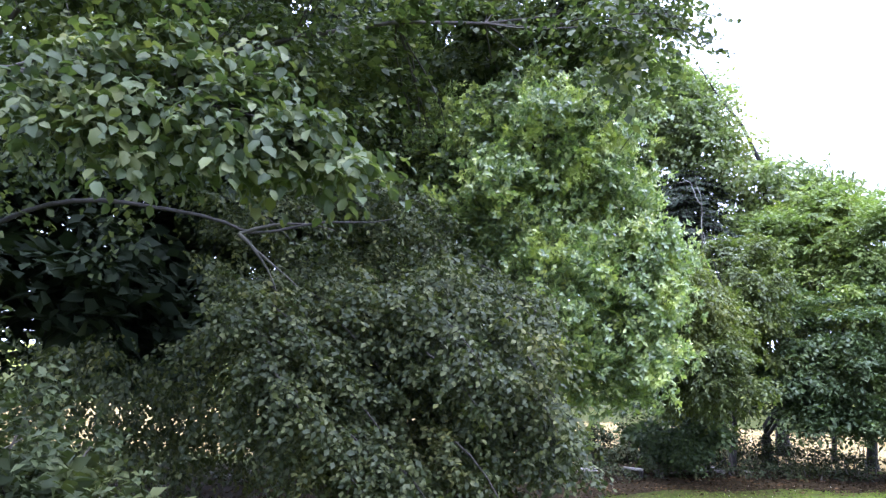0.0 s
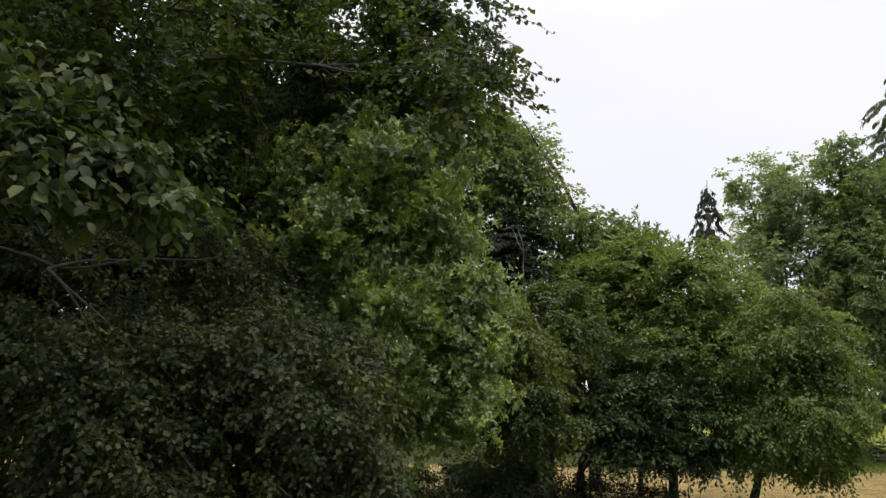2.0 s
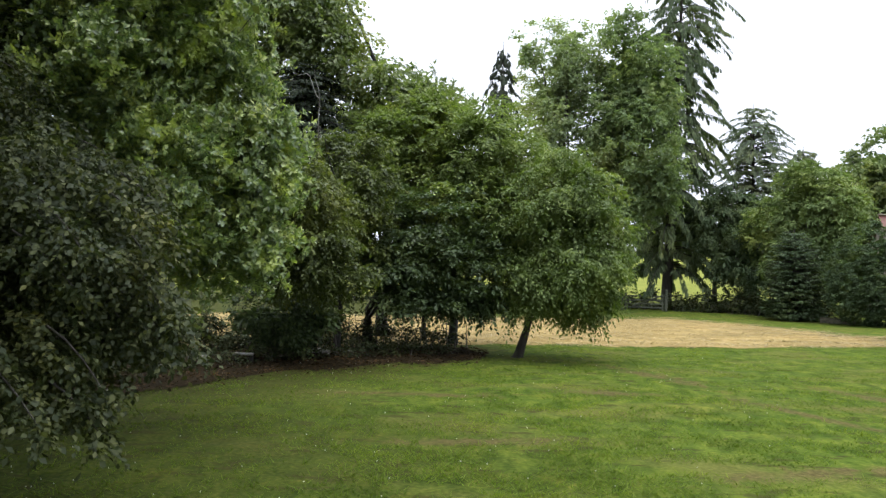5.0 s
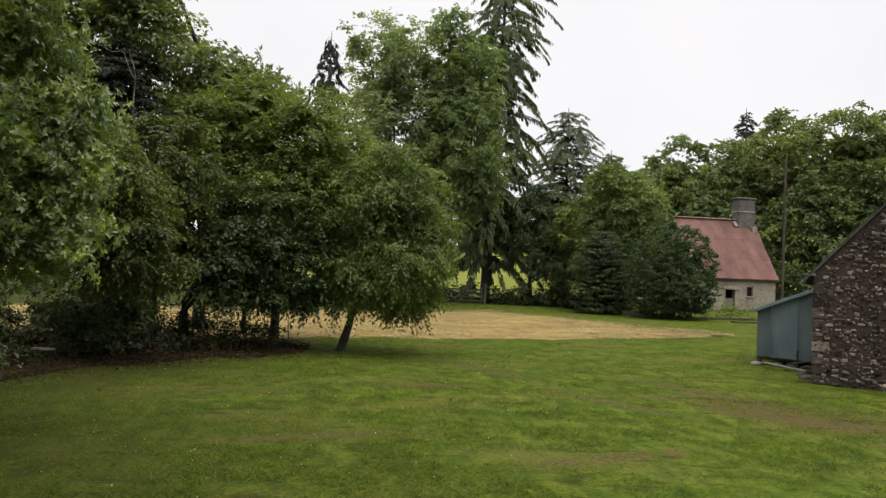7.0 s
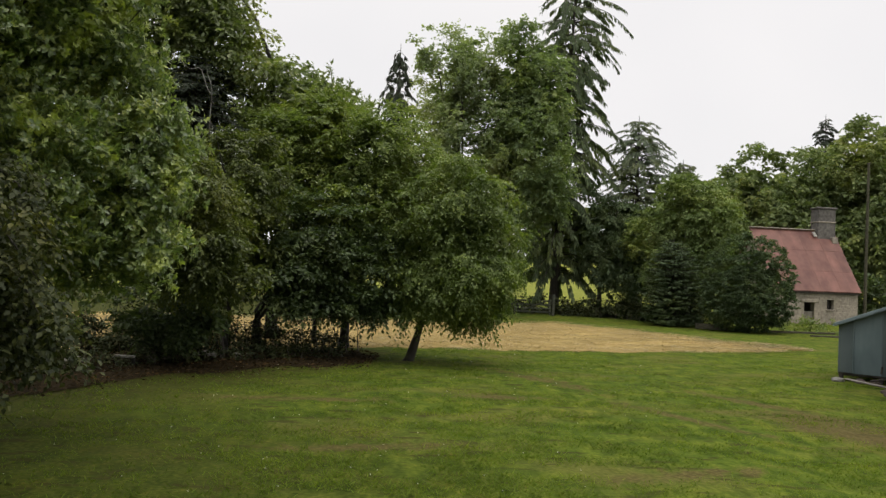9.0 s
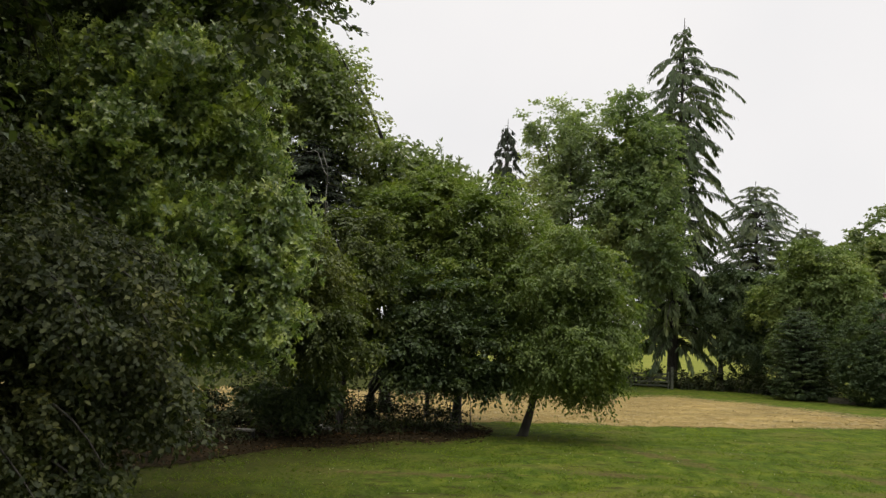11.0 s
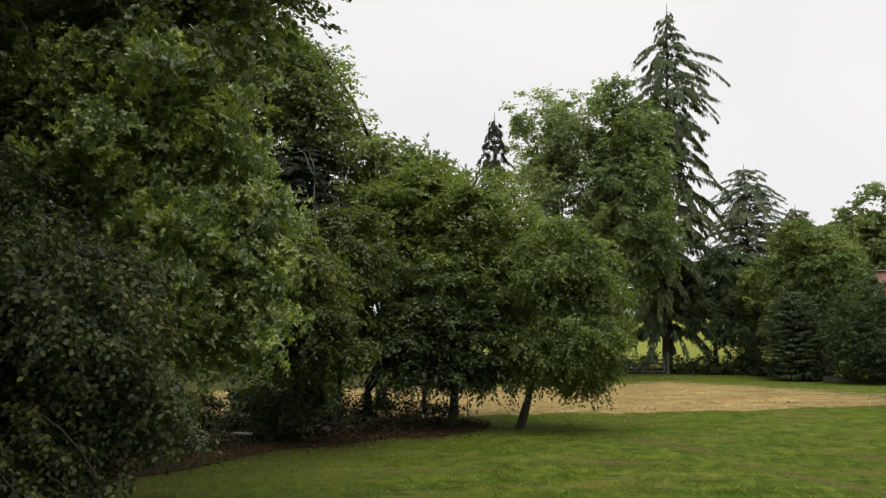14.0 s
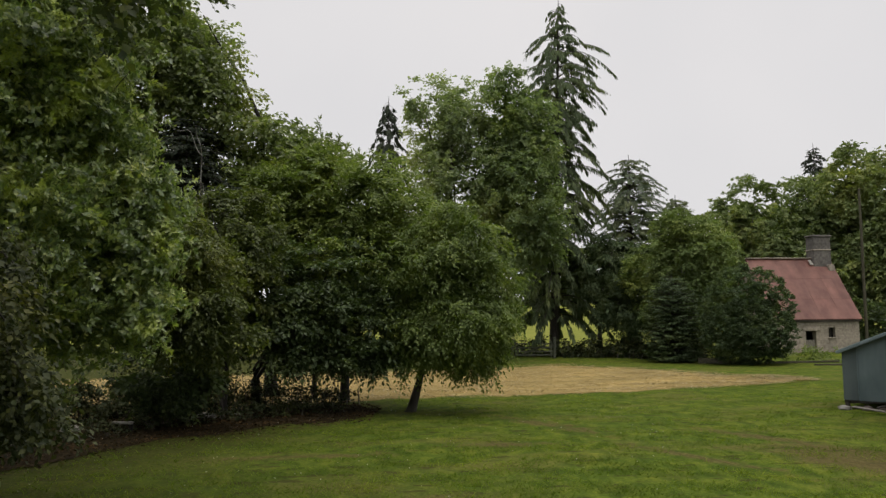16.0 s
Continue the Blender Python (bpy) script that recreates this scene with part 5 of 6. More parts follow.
hedge("field_hedge", [polar(7.9, 61.5), polar(12, 61), polar(17, 58)], 1.35, 1.1, M_BRAMBLE, "low dark hedge beside the field gate", 0.2, 34, 0.4, 7, 6)
hedge("field_hedge", [polar(3.0, 62), polar(7.4, 62)], 1.0, 1.0, M_BRAMBLE, "low dark bank of brambles behind the gate", 0.2, 34, 0.4, 7, 6)
hedge("wood_edge", [polar(26.4, 78), polar(30, 77), polar(36, 76)], 3.2, 1.8, M_HAZEL, "dense green undergrowth at the edge of the wood", 0.32, 10, 0.8, 7, 6)
hedge("field_hedge", [polar(-38, 62), polar(-25, 64), polar(-10, 64), polar(3.8, 61)], 1.25, 1.3, M_BRAMBLE, "low dark hedge along the far meadow", 0.16, 7, 0.5, 6, 6)


def far_wood():
    """The wood on the rise behind the meadow."""
    n = 90
    x = np.sort(rng.uniform(-190, 150, n))
    y = rng.uniform(168, 200, n)
    h = rng.uniform(7, 12, n)
    base = np.array([0.0, 180.0, float(gz(0, 180))])
    ob = thing("far_wood", base, "distant dark-green wood along the top of the meadow", "woodland", "", "stuff")
    lobes = [(a - base[0], b - base[1], float(gz(a, b)) - base[2] + q * 0.5, q * 0.5, q * 0.5, q * 0.55) for a, b, q in zip(x, y, h)]
    C, O = lobes_to_clumps(lobes, 0.3, 0.6, 0.2)
    part("branchwork", np_mesh("branchwork", *tube([(bend((a - base[0], b - base[1], float(gz(a, b)) - base[2] - 0.3), (a - base[0], b - base[1], float(gz(a, b)) - base[2] + q * 0.5), 0, 4, 0.02), np.linspace(0.3, 0.1, 4)) for a, b, q in zip(x, y, h)], 6)), M_BARK, ob)["kind"] = "stuff"
    part("leaves", np_mesh("leaves", *foliage(C, O, 1.8, 7, 5, 1.9, 0.7, 0.2)), M_FARWOOD, ob)["kind"] = "stuff"


far_wood()

# ---- field gate ----
def field_gate():
    x0, y0 = polar(6.1, 60)
    g = thing("field_gate", (x0, y0, float(gz(x0, y0))), "weathered grey wooden five-bar field gate, closed", "gate", "", "", -3)
    for k, z in enumerate((0.25, 0.5, 0.76, 1.05)):
        part("rail", box((2.7, 0.05, 0.10), (0, 0, z), (0, rng.uniform(-0.6, 0.6), 0), 0.01), M_GATEWOOD, g)
    for x in (-1.3, 1.25):
        part("stile", box((0.09, 0.06, 1.2), (x, 0.055, 0.62), (0, 0, 0), 0.01), M_GATEWOOD, g)
    part("brace", box((2.2, 0.04, 0.09), (0.2, -0.05, 0.72), (0, -21, 0), 0.01), M_GATEWOOD, g)
    for x, h in ((-1.55, 1.45), (1.5, 1.55)):
        part("post", box((0.18, 0.18, h), (x, 0, h / 2 - 0.02), (0, 1.0, 0), 0.025, None, 0.006), M_GATEWOOD, g)


field_gate()


# ---- cottage ----
def quad_prism(bm, corners, offset):
    """A slab from four corners, thickened by an offset vector."""
    a = [bm.verts.new(Vector(c)) for c in corners]
    b = [bm.verts.new(Vector(c) + Vector(offset)) for c in corners]
    n = len(a)
    bm.faces.new(a)
    bm.faces.new(b[::-1])
    for i in range(n):
        bm.faces.new((a[i], b[i], b[(i + 1) % n], a[(i + 1) % n]))
    return bm


def cottage():
    L, DEP, EAVE, RIDGE, TH = 6.9, 7.0, 2.55, 7.3, 0.5
    bx, by = 24.57, 61.64
    z0 = float(gz(27.5, 63.0)) - 0.02
    h = thing("cottage", (bx, by, z0), "small old stone cottage with a steep red sheet roof", "house", "", "", 8)
    d0, d1, dz = 2.54, 3.38, 1.62
    w0, w1, wz0, wz1 = 4.40, 4.94, 1.12, 1.86
    bm = bmesh.new()
    for x0, x1, a, b in ((0, d0, -0.3, EAVE), (d0, d1, dz, EAVE), (d1, w0, -0.3, EAVE), (w0, w1, -0.3, wz0), (w0, w1, wz1, EAVE), (w1, L, -0.3, EAVE)):
        box((x1 - x0, TH, b - a), ((x0 + x1) / 2, TH / 2, (a + b) / 2), bm=bm)
    front = part("front_wall", bm, M_HOUSEMORTAR, h)
    bm = box((L, TH, EAVE + 0.3), (L / 2, DEP - TH / 2, EAVE / 2 - 0.15))
    part("back_wall", bm, M_HOUSEMORTAR, h)
    for x in (0.0, L - TH):
        bm = bmesh.new()
        quad_prism(bm, [(x, TH, -0.3), (x, DEP - TH, -0.3), (x, DEP - TH, EAVE), (x, DEP / 2, RIDGE - 0.75), (x, TH, EAVE)], (TH, 0, 0))
        part("gable_wall", bm, M_HOUSEMORTAR, h)
    # roof slabs, then sheets on the front
    rise = (RIDGE - EAVE + 0.15) / (DEP / 2 + 0.15)
    nrm = Vector((0, -rise, 1)).normalized()
    for s in (0, 1):
        y_e, y_r = (-0.18, DEP / 2) if s == 0 else (DEP + 0.18, DEP / 2)
        bm = bmesh.new()
        quad_prism(bm, [(-0.1, y_e, EAVE - 0.12), (L + 0.1, y_e, EAVE - 0.12), (L + 0.1, y_r, RIDGE - 0.06), (-0.1, y_r, RIDGE - 0.06)], (0, 0, 0.07))
        part("roof", bm, M_REDROOF, h, "flat red painted sheet roof")
    cols, rows = 9, 3
    for i in range(cols):
        for j in range(rows):
            a, b = -0.14 + (L + 0.28) * i / cols, -0.14 + (L + 0.28) * (i + 1) / cols + 0.03
            ta, tb = j / rows - (0.015 if j else 0), (j + 1) / rows
            lift = 0.075 + 0.012 * (i % 2) + 0.006 * j + rng.uniform(0, 0.006)
            ya, yb = -0.24 + (DEP / 2 + 0.24) * ta, -0.24 + (DEP / 2 + 0.24) * tb
            za, zb = EAVE - 0.17 + (RIDGE - EAVE + 0.11) * ta + lift, EAVE - 0.17 + (RIDGE - EAVE + 0.11) * tb + lift
            bm = bmesh.new()
            quad_prism(bm, [(a, ya, za + 0.012), (b, ya, za + 0.012), (b, yb, zb), (a, yb, zb)], (0, 0, 0.012))
            part("roof_sheet", bm, M_REDROOF, h)
    part("ridge_cap", box((L - 1.3, 0.34, 0.09), ((L - 1.3) / 2 - 0.1, DEP / 2, RIDGE + 0.08), (0, 0, 0), 0.03), M_HOUSEMORTAR, h, "pale grey ridge capping")
    part("eave_board", box((L + 0.2, 0.04, 0.14), (L / 2, -0.14, EAVE - 0.2), (0, 0, 0), 0.01), M_DARKWOOD, h)
    part("roof_patch", box((0.3, 0.5, 0.03), (5.15, 3.05, RIDGE - 0.28), (53.5, 0, 4), 0.01), M_PALEROCK, h, "pale mended patch on the roof")
    # chimney on the gable
    ch = part("chimney", box((1.5, 1.05, 3.2), (6.15, DEP / 2, RIDGE + 0.15), (0, 0, 0), 0.04, None, 0.02), M_CHIMNEY, h, "broad dark stone chimney stack")
    part("chimney_cap", box((1.68, 1.2, 0.16), (6.15, DEP / 2, RIDGE + 1.83), (0, 0, 0), 0.04, None, 0.02), M_CHIMNEY, ch)
    part("chimney_band", box((1.62, 1.14, 0.1), (6.15, DEP / 2, RIDGE + 0.72), (0, 0, 0), 0.03), M_PALESTONE, ch)
    part("chimney_shoulder", box((0.5, 1.0, 0.5), (6.72, DEP / 2 - 0.3, RIDGE - 0.75), (0, 0, 0), 0.04, None, 0.02), M_PALESTONE, ch, "pale stone block at the foot of the stack")
    # openings
    door = part("door", box((d1 - d0 - 0.16, 0.06, 1.0), ((d0 + d1) / 2 + 0.05, 0.22, 0.42), (0, 0, 0), 0.01), M_WOOD, h, "weathered grey half door below a dark opening")
    for k in range(4):
        part("plank", box((0.15, 0.03, 0.98), (d0 + 0.19 + 0.165 * k, 0.175, 0.42), (0, 0, 0), 0.006), M_WOOD, door)
    part("lintel", box((d1 - d0 + 0.5, 0.16, 0.22), ((d0 + d1) / 2, -0.01, dz + 0.11), (0, 0, 0), 0.02), M_PALESTONE, h)
    # near-black board across the opening in place of the unlit room
    win = part("window", box((w1 - w0, 0.04, wz1 - wz0), ((w0 + w1) / 2, 0.32, (wz0 + wz1) / 2)), M_DARK, h, "small dark unglazed window")
    part("window_frame", box((0.05, 0.06, wz1 - wz0), ((w0 + w1) / 2, 0.27, (wz0 + wz1) / 2), (0, 0, 0), 0.008), M_DARKWOOD, win)
    part("window_sill", box((w1 - w0 + 0.2, 0.2, 0.08), ((w0 + w1) / 2, -0.03, wz0 - 0.04), (0, 0, 0), 0.015), M_PALESTONE, win)
    part("inner_floor", box((L - 1.1, DEP - 1.1, 0.1), (L / 2, DEP / 2, 0.02)), M_DARK, h)
    # dressed blocks of the front wall
    z = 0.0
    row = 0
    while z < EAVE - 0.12:
        hh = rng.uniform(0.24, 0.34)
        hh = min(hh, EAVE - z - 0.02)
        x = -0.02
        while x < L:
            ln = min(rng.uniform(0.3, 0.72), L + 0.02 - x)
            hit = (x < d1 + 0.02 and x + ln > d0 - 0.02 and z < dz + 0.22) or (x < w1 + 0.05 and x + ln > w0 - 0.05 and z < wz1 and z + hh > wz0 - 0.08)
            if not hit and ln > 0.1:
                part("stone", box((ln - 0.01, 0.06, hh - 0.01), (x + ln / 2, 0.004 + rng.uniform(-0.005, 0.005), z + hh / 2), (0, 0, 0), 0.012, None, 0.006), M_PALESTONE, front)
            x += ln
        z += hh
        row += 1


cottage()


# ---- stone barn with its lean-to ----
BARN_TURN = -36.87


def barn():
    WID, LEN, EAVE, TH = 6.4, 9.0, 2.84, 0.5
    SL = 1.07
    RIDGE = EAVE + SL * WID / 2
    b = thing("stone_barn", (11.1, 20.1, 0), "rough dark rubble-stone barn with a slate roof", "barn", "", "", BARN_TURN)
    bm = bmesh.new()
    quad_prism(bm, [(0, 0, -0.3), (WID, 0, -0.3), (WID, 0, EAVE), (WID / 2, 0, RIDGE), (0, 0, EAVE)], (0, TH, 0))
    gable = part("gable_wall", bm, M_MORTAR, b)
    bm = bmesh.new()
    quad_prism(bm, [(0, LEN - TH, -0.3), (WID, LEN - TH, -0.3), (WID, LEN - TH, EAVE), (WID / 2, LEN - TH, RIDGE), (0, LEN - TH, EAVE)], (0, TH, 0))
    part("gable_wall", bm, M_MORTAR, b)
    for x in (TH / 2, WID - TH / 2):
        part("side_wall", box((TH, LEN - 2 * TH, EAVE + 0.3), (x, LEN / 2, EAVE / 2 - 0.15)), M_MORTAR, b)
    for s in (-1, 1):
        xe = -0.22 if s < 0 else WID + 0.22
        ze = EAVE - SL * 0.22 + 0.02
        bm = bmesh.new()
        quad_prism(bm, [(xe, -0.07, ze), (WID / 2, -0.07, RIDGE + 0.02), (WID / 2, LEN + 0.07, RIDGE + 0.02), (xe, LEN + 0.07, ze)], (0, 0, 0.07))
        roof = part("roof", bm, M_SLATE, b)
        # slates along the verge that shows
        n = 17
        for k in range(n):
            t0, t1 = k / n, (k + 1.25) / n
            x0, x1 = xe + (WID / 2 - xe) * t0, xe + (WID / 2 - xe) * min(1, t1)
            za = ze + 0.075 + (RIDGE - ze) * t0
            zb = ze + 0.075 + (RIDGE - ze) * min(1, t1)
            for y0 in ((-0.10, 0.24, 0.58) if s < 0 else (-0.10,)):
                bm = bmesh.new()
                quad_prism(bm, [(x0, y0 + rng.uniform(-0.012, 0.012), za + 0.018), (x1, y0, zb - 0.004), (x1, y0 + 0.33, zb - 0.004), (x0, y0 + 0.33, za + 0.018)], (0, 0, 0.012))
                part("slate", bm, M_SLATE, roof)
    part("barge_board", box((0.24, 0.08, 0.07), (-0.08, -0.04, EAVE - 0.05), (0, 0, 0), 0.015), M_SLATE, b, "dark projecting eave stone")
    part("gutter", box((0.09, LEN, 0.08), (-0.27, LEN / 2, EAVE - 0.24), (0, 0, 0), 0.02), M_SLATE, b)
    # rubble of the gable: single stones near the corner, the rest joined
    z, count = 0.02, 0
    corner = np.array([[sx, sy, sz] for sz in (-1, 1) for sy in (-1, 1) for sx in (-1, 1)], float)
    rest = {False: [], True: []}
    while z < RIDGE - 0.15:
        lo = max(0.0, (z + 0.06 - EAVE) / SL)
        x = lo + rng.uniform(0, 0.12)
        while x < WID - lo - 0.08:
            ln = 0.05 + 0.16 * rng.random() ** 2.2
            if rng.random() < 0.8:
                pale = rng.random() < 0.26 + 0.14 * (z > 2.4)
                h2 = rng.uniform(0.03, 0.075) if ln < 0.13 else rng.uniform(0.05, 0.105)
                at = np.array([x + ln / 2, 0.02 + rng.uniform(-0.016, 0.01), z + rng.normal(0, 0.034)])
                size = (ln * rng.uniform(0.65, 0.95), 0.09, h2)
                a = rng.normal(0, 11)
                if x < 1.3 and z > 0.5 and count < 300:
                    part("stone", box(size, tuple(at), (0, a, 0), min(0.02, size[2] * 0.25), None, 0.014), M_STONEPALE if pale else M_STONE, gable)
                    count += 1
                else:
                    c, s = math.cos(radians(a)), math.sin(radians(a))
                    q = corner * np.array(size) / 2 + rng.normal(0, 0.011, (8, 3))
                    rest[pale].append(np.stack([c * q[:, 0] + s * q[:, 2], q[:, 1], c * q[:, 2] - s * q[:, 0]], -1) + at)
            x += ln + rng.uniform(0.0, 0.05)
        z += rng.uniform(0.06, 0.085)
    f = np.array([[0, 1, 5, 4], [1, 3, 7, 5], [3, 2, 6, 7], [2, 0, 4, 6], [4, 5, 7, 6], [1, 0, 2, 3]])
    for pale, V in rest.items():
        F = (np.arange(len(V))[:, None, None] * 8 + f[None]).reshape(-1, 4)
        part("rubble", np_mesh("rubble", np.concatenate(V), F), M_PALESTONES if pale else M_STONES, gable)["kind"] = "stuff"
    # quoins up the corner
    z = 0.0
    k = 0
    while z < EAVE - 0.1:
        hh = rng.uniform(0.22, 0.34)
        part("quoin", box((0.42 if k % 2 else 0.26, 0.26 if k % 2 else 0.42, hh - 0.03), (0.19 if k % 2 else 0.11, 0.11 if k % 2 else 0.19, z + hh / 2), (0, 0, 0), 0.02, None, 0.012), M_STONE, gable)
        z += hh
        k += 1


def lean_to():
    W, LOW, HIGH, Y0, DEP, BOT = 2.15, 1.68, 2.55, 4.0, 4.0, 0.27
    s = thing("lean_to_shed", (11.1, 20.1, 0), "blue-grey sheet-metal lean-to shed against the stone barn", "shed", "", "", BARN_TURN)
    edges = (-W, -1.73, -0.97, -0.5, 0.0)
    top = lambda x: HIGH + (HIGH - LOW) / W * x - 0.03
    for k in range(4):
        a, b = edges[k] + 0.004, edges[k + 1] - 0.004
        y = Y0 + 0.015 * (k % 2)
        bm = bmesh.new()
        bot = BOT - 0.02 * k
        quad_prism(bm, [(a, y, bot), (b, y, bot - 0.01), (b, y, top(b)), (a, y, top(a))], (0, 0.02, 0))
        part("panel", bm, (M_SHEETDARK, M_SHEET, M_SHEETDARK, M_SHEETDARK)[k], s)
        part("seam", box((0.03, 0.03, top(b) - bot), (b, Y0 - 0.012, (top(b) + bot) / 2), (0, 0, 0), 0.006), M_SHEET, s)
    for k in range(5):
        part("panel", box((0.02, DEP / 5 - 0.01, LOW - BOT), (-W + 0.012 + 0.01 * (k % 2), Y0 + DEP * (k + 0.5) / 5, (LOW + BOT) / 2 - 0.02)), M_SHEET, s)
    part("back_panel", box((W, 0.03, LOW - BOT), (-W / 2, Y0 + DEP, (LOW + BOT) / 2)), M_SHEET, s)
    bm = bmesh.new()
    quad_prism(bm, [(-W - 0.14, Y0 - 0.12, LOW - 0.055), (-0.01, Y0 - 0.12, HIGH), (-0.01, Y0 + DEP + 0.1, HIGH), (-W - 0.14, Y0 + DEP + 0.1, LOW - 0.055)], (0, 0, 0.06))
    part("roof", bm, M_SHEET, s, "pale grey sheet roof sloping from the barn")
    part("fascia", box((math.hypot(W, HIGH - LOW) + 0.1, 0.03, 0.10), (-W / 2 - 0.06, Y0 - 0.135, (LOW + HIGH) / 2 - 0.0), (0, -math.degrees(math.atan2(HIGH - LOW, W)), 0), 0.008), M_SHEET, s)
    for x, y in ((-W + 0.08, Y0 + 0.1), (-1.0, Y0 + 0.1), (-0.12, Y0 + 0.1), (-W + 0.08, Y0 + DEP - 0.1), (-0.12, Y0 + DEP - 0.1)):
        part("post", box((0.12, 0.12, 1.6), (x, y, 0.78), (0, 0, 0), 0.015), M_DARKWOOD, s)
    part("sill_beam", box((W, 0.14, 0.12), (-W / 2, Y0 + 0.12, BOT - 0.04), (0, 0, 0), 0.02), M_DARKWOOD, s)
    part("lamp", box((0.12, 0.10, 0.10), (-0.32, Y0 - 0.10, 2.22), (0, 0, 0), 0.035), M_PALEROCK, s, "small pale outdoor lamp under the roof")
    part("latch", box((0.05, 0.05, 0.22), (-0.97, Y0 - 0.04, 0.42), (0, 8, 0), 0.01), M_DARKWOOD, s)


barn()
lean_to()


def rock(name, at, size, mat, label, category="stone", group="", squash=0.6):
    bm = bmesh.new()
    bmesh.ops.create_icosphere(bm, subdivisions=2, radius=1.0)
    seed = Vector((at[0] * 3.1, at[1] * 2.3, 0))
    for v in bm.verts:
        k = 1 + 0.35 * noise.noise(v.co * 1.3 + seed) + 0.12 * noise.noise(v.co * 3.7 + seed)
        v.co = Vector((v.co.x * k * size[0], v.co.y * k * size[1], max(-0.3 * size[2], v.co.z * k * size[2] * squash)))
    me = bpy.data.meshes.new(name)
    bm.to_mesh(me)
    bm.free()
    me.materials.append(mat)
    ob = new(name, me)
    ob.matrix_world = pose(at[0], at[1], float(gz(at[0], at[1])) + 0.2 * size[2] + (at[2] if len(at) > 2 else 0), 0, 0, rng.uniform(0, 360))
    return tagged(ob, label, category, group)


def local(x, y, turn=BARN_TURN, o=(11.1, 20.1)):
    c, s = math.cos(radians(turn)), math.sin(radians(turn))
    return o[0] + c * x - s * y, o[1] + s * x + c * y


# rubbish at the foot of the lean-to
rock("pale_stone", local(-2.12, 3.85), (0.20, 0.16, 0.16), M_PALEROCK, "pale boulder at the corner of the shed")
for x, y, sx in ((-1.5, 3.9, 0.2), (-1.1, 3.8, 0.16), (-0.6, 3.7, 0.22), (-0.35, 2.6, 0.2), (-0.5, 1.7, 0.18), (-0.25, 1.0, 0.2)):
    rock("rubble_stone", local(x, y), (sx, sx * 0.8, sx * 0.8), M_STONE, "dark rubble stone beside the barn", "stone", "rubble by the barn")


def plank(name, a, b, z, w, th, mat, label, category="plank", tilt=0.0):
    ax, ay = a
    bx, by = b
    ln = math.hypot(bx - ax, by - ay)
    me = bpy.data.meshes.new(name)
    bm = box((ln, w, th), bevel=0.008, jitter=0.006)
    bm.to_mesh(me)
    bm.free()
    me.materials.append(mat)
    ob = new(name, me)
    cx, cy = (ax + bx) / 2, (ay + by) / 2
    ob.matrix_world = pose(cx, cy, float(gz(cx, cy)) + z, 0, tilt, math.degrees(math.atan2(by - ay, bx - ax)))
    return tagged(ob, label, category)


plank("plank", local(-1.75, 3.1), local(-0.25, 2.5), 0.10, 0.16, 0.04, M_WOOD, "weathered plank lying by the barn", tilt=4)
plank("plank", local(-1.2, 3.5), local(-0.2, 3.4), 0.24, 0.12, 0.05, M_DARKWOOD, "dark broken plank leaning on rubble", tilt=-14)

# stones and a small slab seat in the planting bed
for az, r, s in ((-16.1, 25.0, 0.28), (-24.1, 23.2, 0.26), (-18.6, 23.6, 0.16), (-14.2, 25.2, 0.18), (-15.4, 24.6, 0.14), (-26.5, 21.5, 0.16)):
    rock("stone", polar(az, r), (s * 1.2, s * 0.9, s * 0.8), M_GREYROCK, "grey stone in the planting bed", "stone", "stones in the bed")


def slab_seat():
    x, y = polar(-21.2, 22.3)
    s = thing("stone_slab", (x, y, 0), "small pale stone slab in the bed on two blocks, black for the shade under it", "bench", "", "", 12)
    part("slab", box((0.5, 0.24, 0.06), (0, 0, 0.27), (0, 2, 0), 0.012, None, 0.01), M_PALEROCK, s)
    # blocks coloured near black to stand for the shaded gap below the slab
    for x in (-0.2, 0.2):
        part("block", box((0.09, 0.18, 0.26), (x, 0, 0.115), (0, 0, 0), 0.015, None, 0.01), M_DARK, s)


slab_seat()

# timber by the laurel and the cottage
for k, (z, off) in enumerate(((0.07, 0.0), (0.18, 0.05), (0.29, 0.1))):
    a, b = polar(17.0, 54.5 + off), polar(19.0, 53.8 + off)
    plank("log", a, b, z, 0.14, 0.10, M_POLE, "grey split log stacked beside the laurel bush", "log")
plank("log", polar(21.2, 54.5), polar(25.4, 57.0), 0.08, 0.14, 0.12, M_POLE, "long grey log lying in front of the cottage", "log")
plank("log", polar(24.0, 52.5), polar(26.2, 53.5), 0.07, 0.12, 0.10, M_POLE, "long grey log lying in front of the cottage", "log")
hedge("weed_patch", [polar(22.2, 56), polar(23.6, 57), polar(25.2, 57.5)], 0.8, 1.1, M_LIME, "tall green weeds in front of the cottage", 0.16, 26, 0.4, 6, 5, False, "weeds")


def utility_pole():
    x, y = polar(27.05, 72)
    p = thing("utility_pole", (x, y, float(gz(x, y))), "tall weathered wooden pole beside the cottage", "pole")
    line = np.array([[0, 0, -0.3], [0, 0, 4], [0.04, 0, 8], [0.06, 0, 12.6]])
    part("shaft", np_mesh("shaft", *tube([(line, np.array([0.125, 0.12, 0.105, 0.09]))], 10), smooth=True), M_POLE, p)
    part("cap", box((0.22, 0.22, 0.06), (0.06, 0, 12.62), (0, 0, 0), 0.02), M_DARKWOOD, p)


utility_pole()

